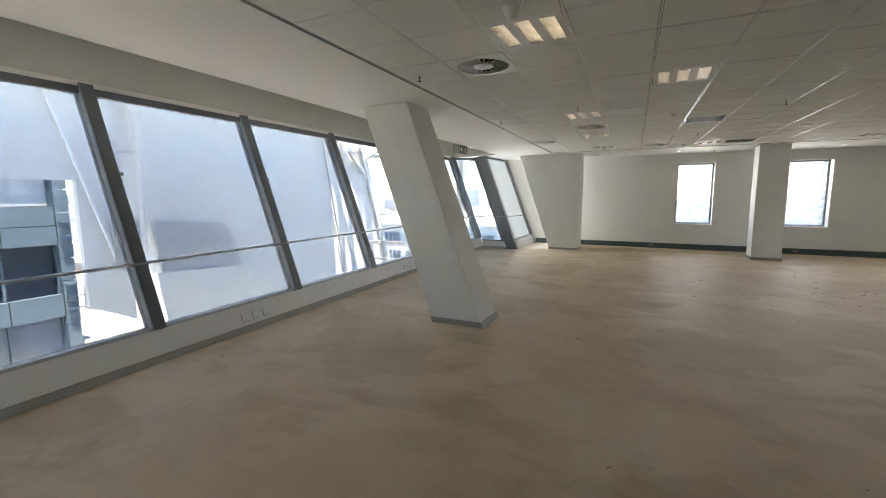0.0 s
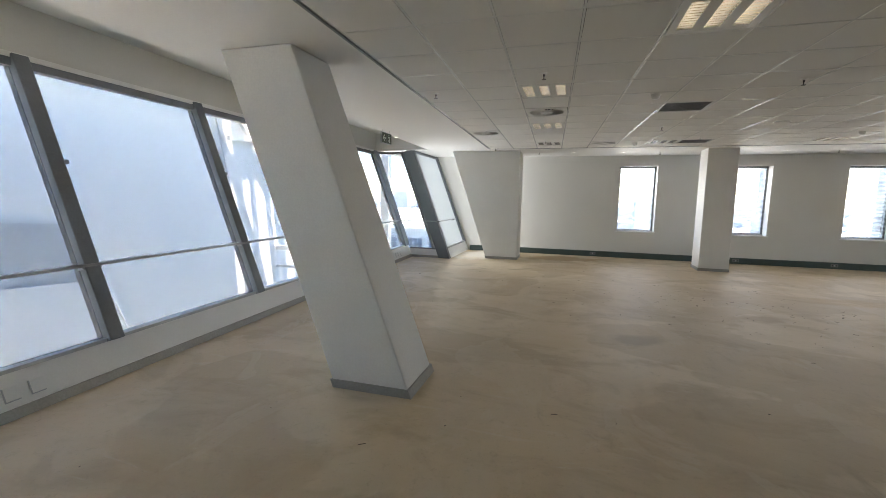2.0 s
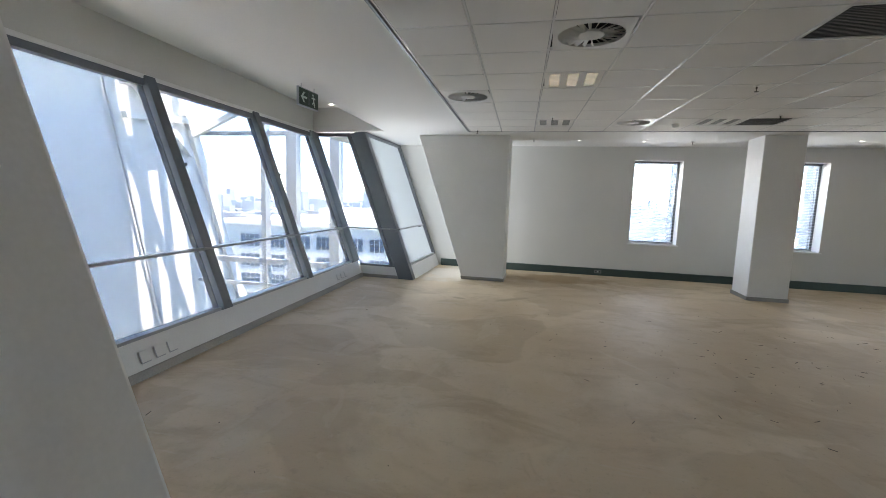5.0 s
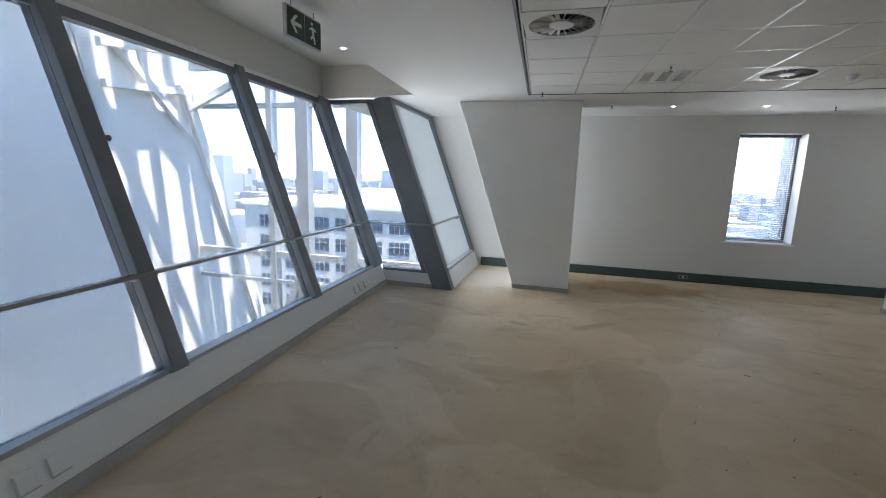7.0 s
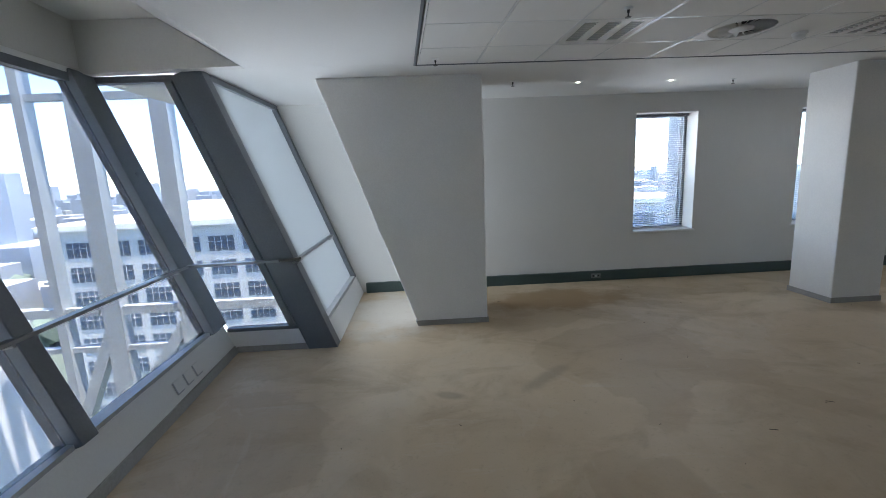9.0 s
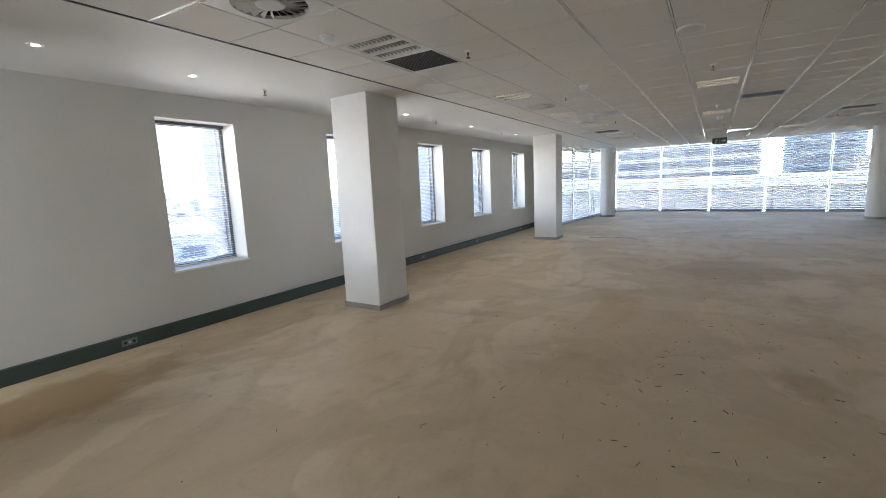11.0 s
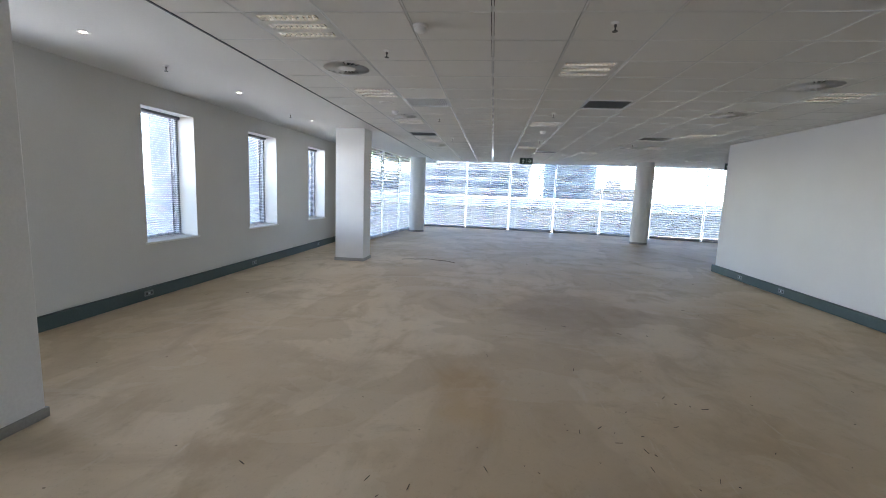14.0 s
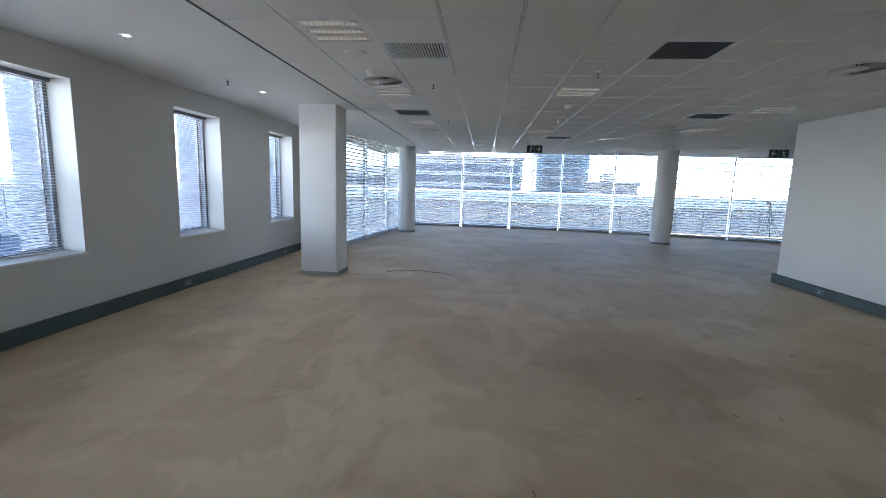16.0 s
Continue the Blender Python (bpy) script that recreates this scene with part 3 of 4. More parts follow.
# ---- glazed corner beyond the square columns ----
ARC = [(21.90, 12.02), (21.90, 10.15), (21.82, 8.28), (21.66, 6.42), (21.40, 4.57), (21.02, 2.74), (20.52, 0.94), (19.90, -0.83), (19.16, -2.55), (18.3, -4.3), (17.4, -5.95)]
SIDE = [(15.1, 12.76), (16.85, 12.60), (18.55, 12.42), (20.25, 12.23), (21.90, 12.02)]
TOP = 2.96
tagged(part("wall_corner", boxes((15.1, 15.35, 12.80, NORTH + WT, -0.3, 3.4)), M_WALL), "short white return wall beside the glazed corner", "wall", kind="structure")


def glazed_run(name, pts, label):
    w = thing(name, (*pts[0], 0), label, "window", kind="structure")
    for i, (p, q) in enumerate(zip(pts, pts[1:])):
        bm = bmesh.new()
        P, Q = Vector((*p, 0)), Vector((*q, 0))
        d = (Q - P).normalized()
        nrm = Vector((-d.y, d.x, 0))
        if nrm.dot(Vector((15, 6, 0)) - P) < 0:
            nrm = -nrm
        beam(bm, P + Vector((0, 0, 0.0)), P + Vector((0, 0, TOP + 0.1)), 0.035, 0.12, d)
        part("mullion", bm, M_SLAT, w)
        bm = bmesh.new()
        beam(bm, P + d * 0.04 + Vector((0, 0, 0.05)), Q - d * 0.04 + Vector((0, 0, 0.05)), 0.1, 0.1, (0, 0, 1))
        part("bottom_frame", bm, M_FRAME_L, w)
        bm = bmesh.new()
        beam(bm, P + d * 0.04 + Vector((0, 0, TOP + 0.05)), Q - d * 0.04 + Vector((0, 0, TOP + 0.05)), 0.1, 0.1, (0, 0, 1))
        part("top_frame", bm, M_FRAME_L, w)
        bm = bmesh.new()
        mid = (P + Q) / 2
        beam(bm, mid + Vector((0, 0, 0.1)), mid + Vector((0, 0, TOP)), (Q - P).length - 0.07, 0.012, d)
        part("pane", bm, M_GLASS_FAR, w)
        # blind
        C = mid + nrm * 0.12
        half = (Q - P).length / 2 - 0.015
        blind = thing("venetian_blind", (C.x, C.y, TOP), "wide white venetian blind lowered over tall glazing", "blind", "glazing blinds")
        bm = bmesh.new()
        beam(bm, C - d * half + Vector((0, 0, TOP + 0.03)), C + d * half + Vector((0, 0, TOP + 0.03)), 0.05, 0.06, (0, 0, 1))
        part("head_rail", bm, M_SLAT, blind)
        z0 = 0.06
        first, zf = None, 0
        count = 34
        for k in range(count):
            z = z0 + (TOP - 0.04 - z0) * k / (count - 1)
            if first is None:
                bm = bmesh.new()
                lift = Vector((0, 0, 0.009))
                o = nrm * 0.024
                hexa(bm, [C - d * half - o + Vector((0, 0, z)) - lift, C + d * half - o + Vector((0, 0, z)) - lift, C + d * half + o + Vector((0, 0, z)) + lift, C - d * half + o + Vector((0, 0, z)) + lift],
                     [C - d * half - o + Vector((0, 0, z + 0.003)) - lift, C + d * half - o + Vector((0, 0, z + 0.003)) - lift, C + d * half + o + Vector((0, 0, z + 0.003)) + lift, C - d * half + o + Vector((0, 0, z + 0.003)) + lift])
                first, zf = part("slat", bm, M_SLAT, blind), z
            else:
                s = new("slat", first.data)
                s.parent = blind
                s.location = (0, 0, z - zf)
        for u in (-half * 0.7, half * 0.7):
            bm = bmesh.new()
            rod(bm, C + d * u + Vector((0, 0, z0)), C + d * u + Vector((0, 0, TOP)), 0.004, n=5)
            part("cord", bm, M_WHITE, blind)


glazed_run("window_8", SIDE, "floor-to-ceiling side glazing behind white blinds")
glazed_run("window_9", ARC, "gently curved floor-to-ceiling glazing behind white blinds")

# ---- skirting trunking ----
def trunking(name, x0, x1, y0, y1, label):
    t = thing(name, ((x0 + x1) / 2, (y0 + y1) / 2, 0), label, "skirting", kind="structure")
    part("trunking_body", soft(boxes((x0, x1, y0, y1, 0.0, 0.155)), 0.006), M_SKIRT, t)
    return t


tn = trunking("baseboard_1", POST_X + 0.05, 15.08, NORTH - 0.055, NORTH - 0.001, "dark green-grey power skirting along the window wall")
tc = trunking("baseboard_2", CORE[0], CORE[1] + 0.055, CORE[3] + 0.001, CORE[3] + 0.055, "dark green-grey power skirting along the core wall")
trunking("baseboard_3", CORE[1] + 0.001, CORE[1] + 0.055, CORE[2] + 0.1, CORE[3], "dark green-grey power skirting round the core corner")


def socket_plate(parent, x, y, z, sgn):
    """A small power outlet on the skirting; sgn: which way along y it faces."""
    y2 = y + sgn * 0.008
    pl = part("socket_plate", soft(boxes((x - 0.075, x + 0.075, min(y, y2), max(y, y2), z - 0.035, z + 0.035)), 0.003), M_SOCKET, parent, "grey socket outlet plate")
    y3 = y2 + sgn * 0.003
    for dx in (-0.04, 0.0, 0.04):
        part("socket", boxes((x + dx - 0.013, x + dx + 0.013, min(y2, y3), max(y2, y3), z - 0.014, z + 0.014)), M_BLACK if dx else M_FRAME_L, pl)


M_SOCKET = material("grey socket plastic", (0.16, 0.18, 0.19), 0.4, amount=0.1)
for x in (2.4, 5.9, 8.0, 10.55, 13.6):
    socket_plate(tn, x, NORTH - 0.055, 0.085, -1)
for x in (8.2, 10.75, 12.0):
    socket_plate(tc, x, CORE[3] + 0.055, 0.085, 1)

# ---- cover plates on the sill wall ----
for y in (2.40, 2.56, 2.72, 6.40, 6.55, 6.69, 10.30, 10.46, 10.62):
    bm = bmesh.new()
    beam(bm, leaning(y, 0.12, -0.004), leaning(y, 0.215, -0.004), 0.095, 0.010)
    pl = tagged(part("cover_plate", soft(bm, 0.002), M_KNEE), "pale square outlet cover plate on the sill wall", "socket", "sill cover plates")
    bm = bmesh.new()
    beam(bm, leaning(y - 0.044, 0.118, -0.0105), leaning(y - 0.044, 0.216, -0.0105), 0.008, 0.004)
    part("plate_edge", bm, M_FRAME_L, pl, "grey plate edge")
    bm = bmesh.new()
    beam(bm, leaning(y - 0.04, 0.122, -0.0105), leaning(y + 0.047, 0.122, -0.0105), 0.008, 0.004, (0, 0, 1))
    part("plate_edge", bm, M_FRAME_L, pl, "grey plate edge")

# ---- handrail ----
RZ = 0.955
rail = thing("handrail", (face(4, RZ) + 0.02, 4, RZ), "flat stainless steel handrail along the leaning windows", "handrail")
R0, R1 = (face(S0 + 0.3, RZ) + 0.03, S0 + 0.3, RZ), (face(JOG_Y - 0.12, RZ) + 0.03, JOG_Y - 0.12, RZ)
R2, R3 = (POST_X - 0.13 - L * RZ, JOG_Y - 0.06, RZ), (POST_X + 0.03 - L * RZ, JOG_Y + 0.02, RZ)
R4 = (POST_X + 0.03 - L * RZ, 13.05, RZ)
for a, b in ((R0, R1), (R1, R2), (R2, R3), (R3, R4)):
    bm = bmesh.new()
    beam(bm, a, b, 0.024, 0.052, (0, 0, 1))
    part("rail", bm, M_STEEL, rail)
for y in MULL + [JOG_Y + 0.05, 12.95]:
    x = (face(y, RZ) + 0.03) if y < JOG_Y else POST_X + 0.03 - L * RZ
    bm = bmesh.new()
    beam(bm, (x - 0.05, y, RZ - 0.035), (x + 0.02, y, RZ - 0.022), 0.16, 0.022)
    br = part("bracket", soft(bm, 0.004), M_STEEL, rail)
# small ring hooks on the mullions
for y in MULL[1:]:
    bm = bmesh.new()
    p = leaning(y + 0.075, 1.85, -0.05)
    bmesh.ops.create_cone(bm, cap_ends=True, segments=14, radius1=0.022, radius2=0.022, depth=0.012, matrix=Matrix.Translation(p) @ Matrix.Rotation(radians(90), 4, "Y"))
    tagged(part("ring_hook", bm, M_FRAME), "small dark ring hook on a window mullion", "hook", "mullion hooks")


# ---- ceiling fittings ----
def cell_centre(k, j):
    y = (row_y(j) + row_y(j + 1)) / 2
    return (column_x(k, y) + column_x(k + 1, y)) / 2, y


HX, HY = 0.270, 0.289


def make_light(label, tube, tube_label):
    t = thing("ceiling_light", (0, 0, 0), label, "ceiling light", "ceiling lights")
    slots = (-0.172, 0.0, 0.172)
    sw, sl = 0.052, 0.235
    bm = bmesh.new()
    xs = [-HX] + [v for s in slots for v in (s - sw, s + sw)] + [HX]
    for i in range(0, 8, 2):
        box(bm, xs[i], xs[i + 1], -HY, HY, 0.002, 0.02)
    for s in slots:
        box(bm, s - sw, s + sw, -HY, -sl, 0.002, 0.02)
        box(bm, s - sw, s + sw, sl, HY, 0.002, 0.02)
    box(bm, -HX, HX, -HY, HY, 0.10, 0.11)
    part("body", bm, M_TRAY, t)
    for s in slots:
        bm = bmesh.new()
        hexa(bm, [(s - sw - 0.002, -sl, 0.02), (s - sw, -sl, 0.02), (s - sw, sl, 0.02), (s - sw - 0.002, sl, 0.02)], [(s - sw * 0.55 - 0.002, -sl, 0.09), (s - sw * 0.55, -sl, 0.09), (s - sw * 0.55, sl, 0.09), (s - sw * 0.55 - 0.002, sl, 0.09)])
        hexa(bm, [(s + sw, -sl, 0.02), (s + sw + 0.002, -sl, 0.02), (s + sw + 0.002, sl, 0.02), (s + sw, sl, 0.02)], [(s + sw * 0.55, -sl, 0.09), (s + sw * 0.55 + 0.002, -sl, 0.09), (s + sw * 0.55 + 0.002, sl, 0.09), (s + sw * 0.55, sl, 0.09)])
        n = 11
        for i in range(n):
            y = -sl + 2 * sl * (i + 0.5) / n
            box(bm, s - sw, s + sw, y - 0.004, y + 0.004, 0.006, 0.040)
        part("louvre", bm, M_LOUVRE, t, "bright slotted louvre")
        bm = bmesh.new()
        rod(bm, (s, -sl, 0.068), (s, sl, 0.068), 0.010, n=8)
        part("tube", bm, tube, t, tube_label)
    return t


M_TRAY = material("pale lamp tray", (0.62, 0.61, 0.58), 0.5, amount=0.05)
M_LOUVRE = material("satin reflector", (0.86, 0.86, 0.84), 0.22, 0.7, amount=0.04)


def make_diffuser():
    t = thing("air_diffuser", (0, 0, 0), "square ceiling air diffuser with a round swirl of vanes", "air diffuser", "ceiling diffusers")
    n, r = 32, 0.235
    bm = bmesh.new()
    inner, outer, inner2, outer2 = [], [], [], []
    for i in range(n):
        a = 2 * math.pi * i / n
        c, s = math.cos(a), math.sin(a)
        m = max(abs(c), abs(s))
        for lst, x, y, z in ((inner, r * c, r * s, -0.004), (outer, HX * c / m, HY * s / m, 0.0), (inner2, r * c, r * s, 0.02), (outer2, HX * c / m, HY * s / m, 0.02)):
            lst.append(bm.verts.new((x, y, z)))
    for i in range(n):
        j = (i + 1) % n
        bm.faces.new((inner[i], inner[j], outer[j], outer[i]))
        bm.faces.new((inner2[i], inner2[j], inner[j], inner[i]))
        bm.faces.new((outer[i], outer[j], outer2[j], outer2[i]))
    part("plate", bm, M_TRAY, t)
    bm = bmesh.new()
    lathe(bm, (0, 0, 0.05), [(0.26, 0.0), (0.26, 0.01)], 32)
    part("duct_back", bm, M_VOID, t, "dark duct opening")
    for i in range(22):
        a = 2 * math.pi * i / 22
        c, s = math.cos(a), math.sin(a)
        bm = bmesh.new()
        half0, half1, tilt = 0.005, 0.012, 0.020
        quad = []
        for rr, hw in ((0.085, half0), (0.232, half1)):
            quad.append(((rr * c + hw * s, rr * s - hw * c, -0.006), (rr * c - hw * s, rr * s + hw * c, -0.006 + tilt)))
        low = [quad[0][0], quad[1][0], quad[1][1], quad[0][1]]
        hexa(bm, low, [(x, y, z + 0.002) for x, y, z in low])
        part("vane", bm, M_TRAY, t)
    bm = bmesh.new()
    lathe(bm, (0, 0, -0.008), [(0.03, -0.004), (0.08, 0.0), (0.092, 0.006), (0.092, 0.02)], 28)
    part("hub", bm, M_TRAY, t)
    return t


def make_vent(name, label, barmat, n, wide):
    t = thing(name, (0, 0, 0), label, "air vent", "ceiling vents")
    f = 0.016
    part("frame", boxes((-HX, HX, -HY, -HY + f, 0.0, 0.02), (-HX, HX, HY - f, HY, 0.0, 0.02), (-HX, -HX + f, -HY + f, HY - f, 0.0, 0.02), (HX - f, HX, -HY + f, HY - f, 0.0, 0.02)), M_TBAR, t)
    part("backing", boxes((-HX, HX, -HY, HY, 0.05, 0.06)), M_VOID, t)
    first = None
    for i in range(n):
        y = -HY + f + (2 * HY - 2 * f) * (i + 0.5) / n
        if first is None:
            first, yf = part("slat", boxes((-HX + f, HX - f, y - wide / 2, y + wide / 2, 0.004, 0.022)), barmat, t), y
        else:
            s = new("slat", first.data)
            s.parent = t
            s.location = (0, y - yf, 0)
    return t


M_DARKBAR = material("dark grille bar", (0.05, 0.05, 0.05), 0.5, amount=0.2)
makers = {"light": make_light("recessed ceiling light with three lit louvred slots", M_LAMP, "lit fluorescent tube"),
          "unlit": make_light("recessed ceiling light with three unlit louvred slots", M_WHITE, "unlit fluorescent tube"), "diffuser": make_diffuser(), "vent": make_vent("ceiling_vent", "dark square return air grille in the ceiling", M_DARKBAR, 22, 0.010),
          "grille": make_vent("ceiling_vent", "pale slatted air grille in the ceiling", M_TBAR, 20, 0.012)}
used = set()
for (k, j), kind in FIX.items():
    x, y = cell_centre(k, j)
    m = pose(x, y, CEIL)
    if kind in used:
        copy_thing(makers[kind], m)
    else:
        makers[kind].matrix_basis = m
        used.add(kind)


def make_sprinkler():
    t = thing("sprinkler", (0, 0, 0), "small metal sprinkler head under the ceiling", "sprinkler", "sprinklers")
    bm = bmesh.new()
    lathe(bm, (0, 0, 0), [(0.03, 0.0), (0.032, -0.004), (0.022, -0.010), (0.012, -0.014)], 16)
    part("escutcheon", bm, M_WHITE, t)
    bm = bmesh.new()
    lathe(bm, (0, 0, 0), [(0.009, -0.012), (0.009, -0.03), (0.005, -0.034), (0.005, -0.058)], 10)
    part("stem", bm, M_DARKBAR, t)
    bm = bmesh.new()
    lathe(bm, (0, 0, 0), [(0.02, -0.058), (0.02, -0.062)], 12)
    part("deflector", bm, M_DARKBAR, t)
    return t


def make_detector():
    t = thing("smoke_detector", (0, 0, 0), "white smoke detector on the ceiling", "detector", "smoke detectors")
    bm = bmesh.new()
    lathe(bm, (0, 0, 0), [(0.055, 0.0), (0.055, -0.018), (0.048, -0.02)], 24)
    part("base", bm, M_WHITE, t)
    bm = bmesh.new()
    lathe(bm, (0, 0, 0), [(0.046, -0.02), (0.044, -0.04), (0.03, -0.05), (0.02, -0.055)], 24)
    part("cap", bm, M_WHITE, t)
    return t


def make_speaker():
    t = thing("ceiling_speaker", (0, 0, 0), "round pale ceiling speaker with a perforated cover", "speaker", "ceiling speakers")
    bm = bmesh.new()
    lathe(bm, (0, 0, 0), [(0.105, 0.0), (0.105, -0.006), (0.092, -0.012)], 32)
    part("ring", bm, M_WHITE, t)
    bm = bmesh.new()
    lathe(bm, (0, 0, 0), [(0.09, -0.012), (0.08, -0.016), (0.02, -0.019)], 32)
    part("cover", bm, M_TRAY, t)
    return t


def make_downlight():
    t = thing("downlight", (0, 0, 0), "small lit recessed downlight in plasterboard", "downlight", "downlights")
    bm = bmesh.new()
    n, ro, ri = 24, 0.055, 0.036
    top = [[bm.verts.new((r * math.cos(2 * math.pi * i / n), r * math.sin(2 * math.pi * i / n), z)) for i in range(n)] for r, z in ((ro, 0.0), (ro - 0.004, -0.005), (ri, -0.005), (ri - 0.006, 0.0))]
    for a, b in zip(top, top[1:]):
        for i in range(n):
            bm.faces.new((a[i], a[(i + 1) % n], b[(i + 1) % n], b[i]))
    part("trim_ring", bm, M_WHITE, t)
    bm = bmesh.new()
    lathe(bm, (0, 0, 0), [(0.022, -0.0005), (0.022, -0.003), (0.012, -0.004)], 20)
    part("lens", bm, M_SPOT, t, "lit lens")
    return t


def spread(ob, spots, z=CEIL):
    for i, (x, y) in enumerate(spots):
        if i == 0:
            ob.matrix_basis = pose(x, y, z)
        else:
            copy_thing(ob, pose(x, y, z))


spread(make_sprinkler(), [(0.37, 2.72), (0.24, 5.56), (1.49, 5.01), (3.12, 8.51), (3.87, 5.76), (1.2, 10.05), (-0.05, 11.2), (4.05, 10.06), (6.26, 8.2), (6.88, 10.0), (9.8, 8.15), (10.38, 9.96), (6.8, 5.3), (13.2, 8.0), (13.2, 10.0), (13.4, 5.9), (0.9, 12.3), (3.8, 12.6), (7.4, 12.55), (10.3, 12.55)])
spread(make_detector(), [(2.64, 6.15), (2.99, 10.72), (11.7, 8.1), (9.82, 10.59), (6.3, 9.6)])
sensor = thing("ceiling_sensor", (0, 0, 0), "white cone-shaped ceiling motion sensor", "sensor")
bm = bmesh.new()
lathe(bm, (0, 0, 0), [(0.075, 0.001), (0.075, -0.022), (0.058, -0.03)], 28)
part("base", bm, M_WHITE, sensor, smooth=False)
bm = bmesh.new()
lathe(bm, (0, 0, 0), [(0.052, -0.03), (0.046, -0.06), (0.024, -0.105), (0.012, -0.112)], 24)
part("lens", bm, M_TRAY, sensor, "domed sensor lens")
spread(sensor, [(1.65, 1.56)])
spread(make_speaker(), [(4.70, 8.35), (9.17, 10.57)])
spread(make_downlight(), [(1.76, 12.51), (2.96, 12.56), (6.42, 12.52), (8.68, 12.5), (10.98, 12.45), (13.2, 12.45), (-1.72, 9.04)])


# ---- exit signs ----
M_GREEN = material("dark green sign face", (0.012, 0.045, 0.022), 0.35, amount=0.2)
M_SIGNW = material("pale sign symbol", (0.62, 0.72, 0.66), 0.4, amount=0.05)


def exit_sign(x, y, z, turn, arrow, z_hang=CEIL):
    """A hanging sign 0.40 x 0.20, built along local x and turned about the upright; arrow -1 or 1."""
    t = thing("exit_sign", (x, y, z), "green hanging exit sign with a pale arrow and symbol", "exit sign", "exit signs")
    t.rotation_euler = (0, 0, radians(turn))

    def add(name, bm, mat, parent=t, label=""):
        me = bpy.data.meshes.new(name)
        bmesh.ops.recalc_face_normals(bm, faces=bm.faces)
        bm.to_mesh(me)
        bm.free()
        me.materials.append(mat)
        ob = new(name, me)
        ob.parent = parent
        return tagged(ob, label)

    add("housing", soft(boxes((-0.2, 0.2, -0.014, 0.014, 0.0, 0.2)), 0.003), M_FRAME_L)
    for sgn in (-1, 1):
        yf = sgn * 0.0145
        for xa, xb in ((-0.19, -0.005), (0.005, 0.19)):
            add("face_panel", boxes((xa, xb, min(yf, yf + sgn * 0.002), max(yf, yf + sgn * 0.002), 0.012, 0.188)), M_GREEN)
        ys0, ys1 = sorted((yf + sgn * 0.002, yf + sgn * 0.004))
        ax = -0.0975 * (1 if arrow < 0 else -1)
        d = -1 if arrow < 0 else 1
        bm = bmesh.new()
        box(bm, ax - 0.055, ax + 0.055, ys0, ys1, 0.088, 0.112)
        for up in (1, -1):
            hexa(bm, [(ax + d * 0.062, ys0, 0.1), (ax + d * 0.062, ys1, 0.1), (ax + d * 0.035, ys1, 0.1), (ax + d * 0.035, ys0, 0.1)],
                 [(ax + d * 0.012, ys0, 0.1 + up * 0.055), (ax + d * 0.012, ys1, 0.1 + up * 0.055), (ax - d * 0.018, ys1, 0.1 + up * 0.055), (ax - d * 0.018, ys0, 0.1 + up * 0.055)])
        add("arrow", bm, M_SIGNW, t, "pale arrow")
        bm = bmesh.new()
        px = -ax
        for x0, z0, x1, z1, w in ((0.0, 0.085, 0.012, 0.135, 0.024), (0.0, 0.085, 0.03, 0.055, 0.018), (0.0, 0.085, -0.02, 0.03, 0.018), (0.012, 0.13, 0.045, 0.115, 0.014), (0.012, 0.13, -0.028, 0.118, 0.014), (0.016, 0.147, 0.018, 0.165, 0.022)):
            beam(bm, (px + x0 * d, (ys0 + ys1) / 2, z0), (px + x1 * d, (ys0 + ys1) / 2, z1), w, abs(ys1 - ys0), (1, 0, 0.3))
        add("symbol", bm, M_SIGNW, t, "pale bar symbol")
    for xw in (-0.13, 0.13):
        bm = bmesh.new()
        rod(bm, (xw, 0, 0.198), (xw, 0, z_hang - z + 0.001), 0.004, n=6)
        add("hanger", bm, M_STEEL)


exit_sign(-1.52, 8.09, CEIL - 0.245, 88, -1)
exit_sign(16.4, 8.05, CEIL - 0.33, 90, -1)
exit_sign(16.2, 2.3, CEIL - 0.33, 70, 1)

# ---- scraps on the floor ----
rng = random.Random(5)
bm = bmesh.new()
M_SCRAP = material("dark scraps", (0.08, 0.062, 0.045), 0.8, amount=0.5)
for i in range(300):
    if rng.random() < 0.55:
        x, y = rng.gauss(4.0, 1.4), rng.gauss(8.2, 1.0)
    else:
        x, y = rng.uniform(-1.5, 14), rng.uniform(1.0, 13.0)
    if in_core(x, y - 0.2) or y > 13.3 or (y > 11 and x < 0.6):
        continue
    a, ln, w = rng.uniform(0, 6.28), rng.choice((0.008, 0.012, 0.02, 0.05)), rng.uniform(0.002, 0.005)
    beam(bm, (x, y, 0.002), (x + ln * math.cos(a), y + ln * math.sin(a), 0.002 + rng.uniform(0, 0.004)), w, 0.003, (-math.sin(a), math.cos(a), 0))
tagged(part("floor_scraps", bm, M_SCRAP), "scattered dark scraps of debris on the screed", "debris", kind="stuff")

# ---- loose cable on the floor ----
bm = bmesh.new()
prev = None
for i in range(25):
    u = i / 24
    p = Vector((12.35 + 0.22 * math.sin(3.4 * u) + 0.03 * math.sin(17 * u), 10.95 - 1.2 * u, 0.008))
    if prev is not None:
        rod(bm, prev, p, 0.0045, n=6)
    prev = p
tagged(part("loose_cable", bm, material("dusty brown cable", (0.17, 0.13, 0.09), 0.8, amount=0.2)), "thin dusty loose cable lying on the screed", "cable")

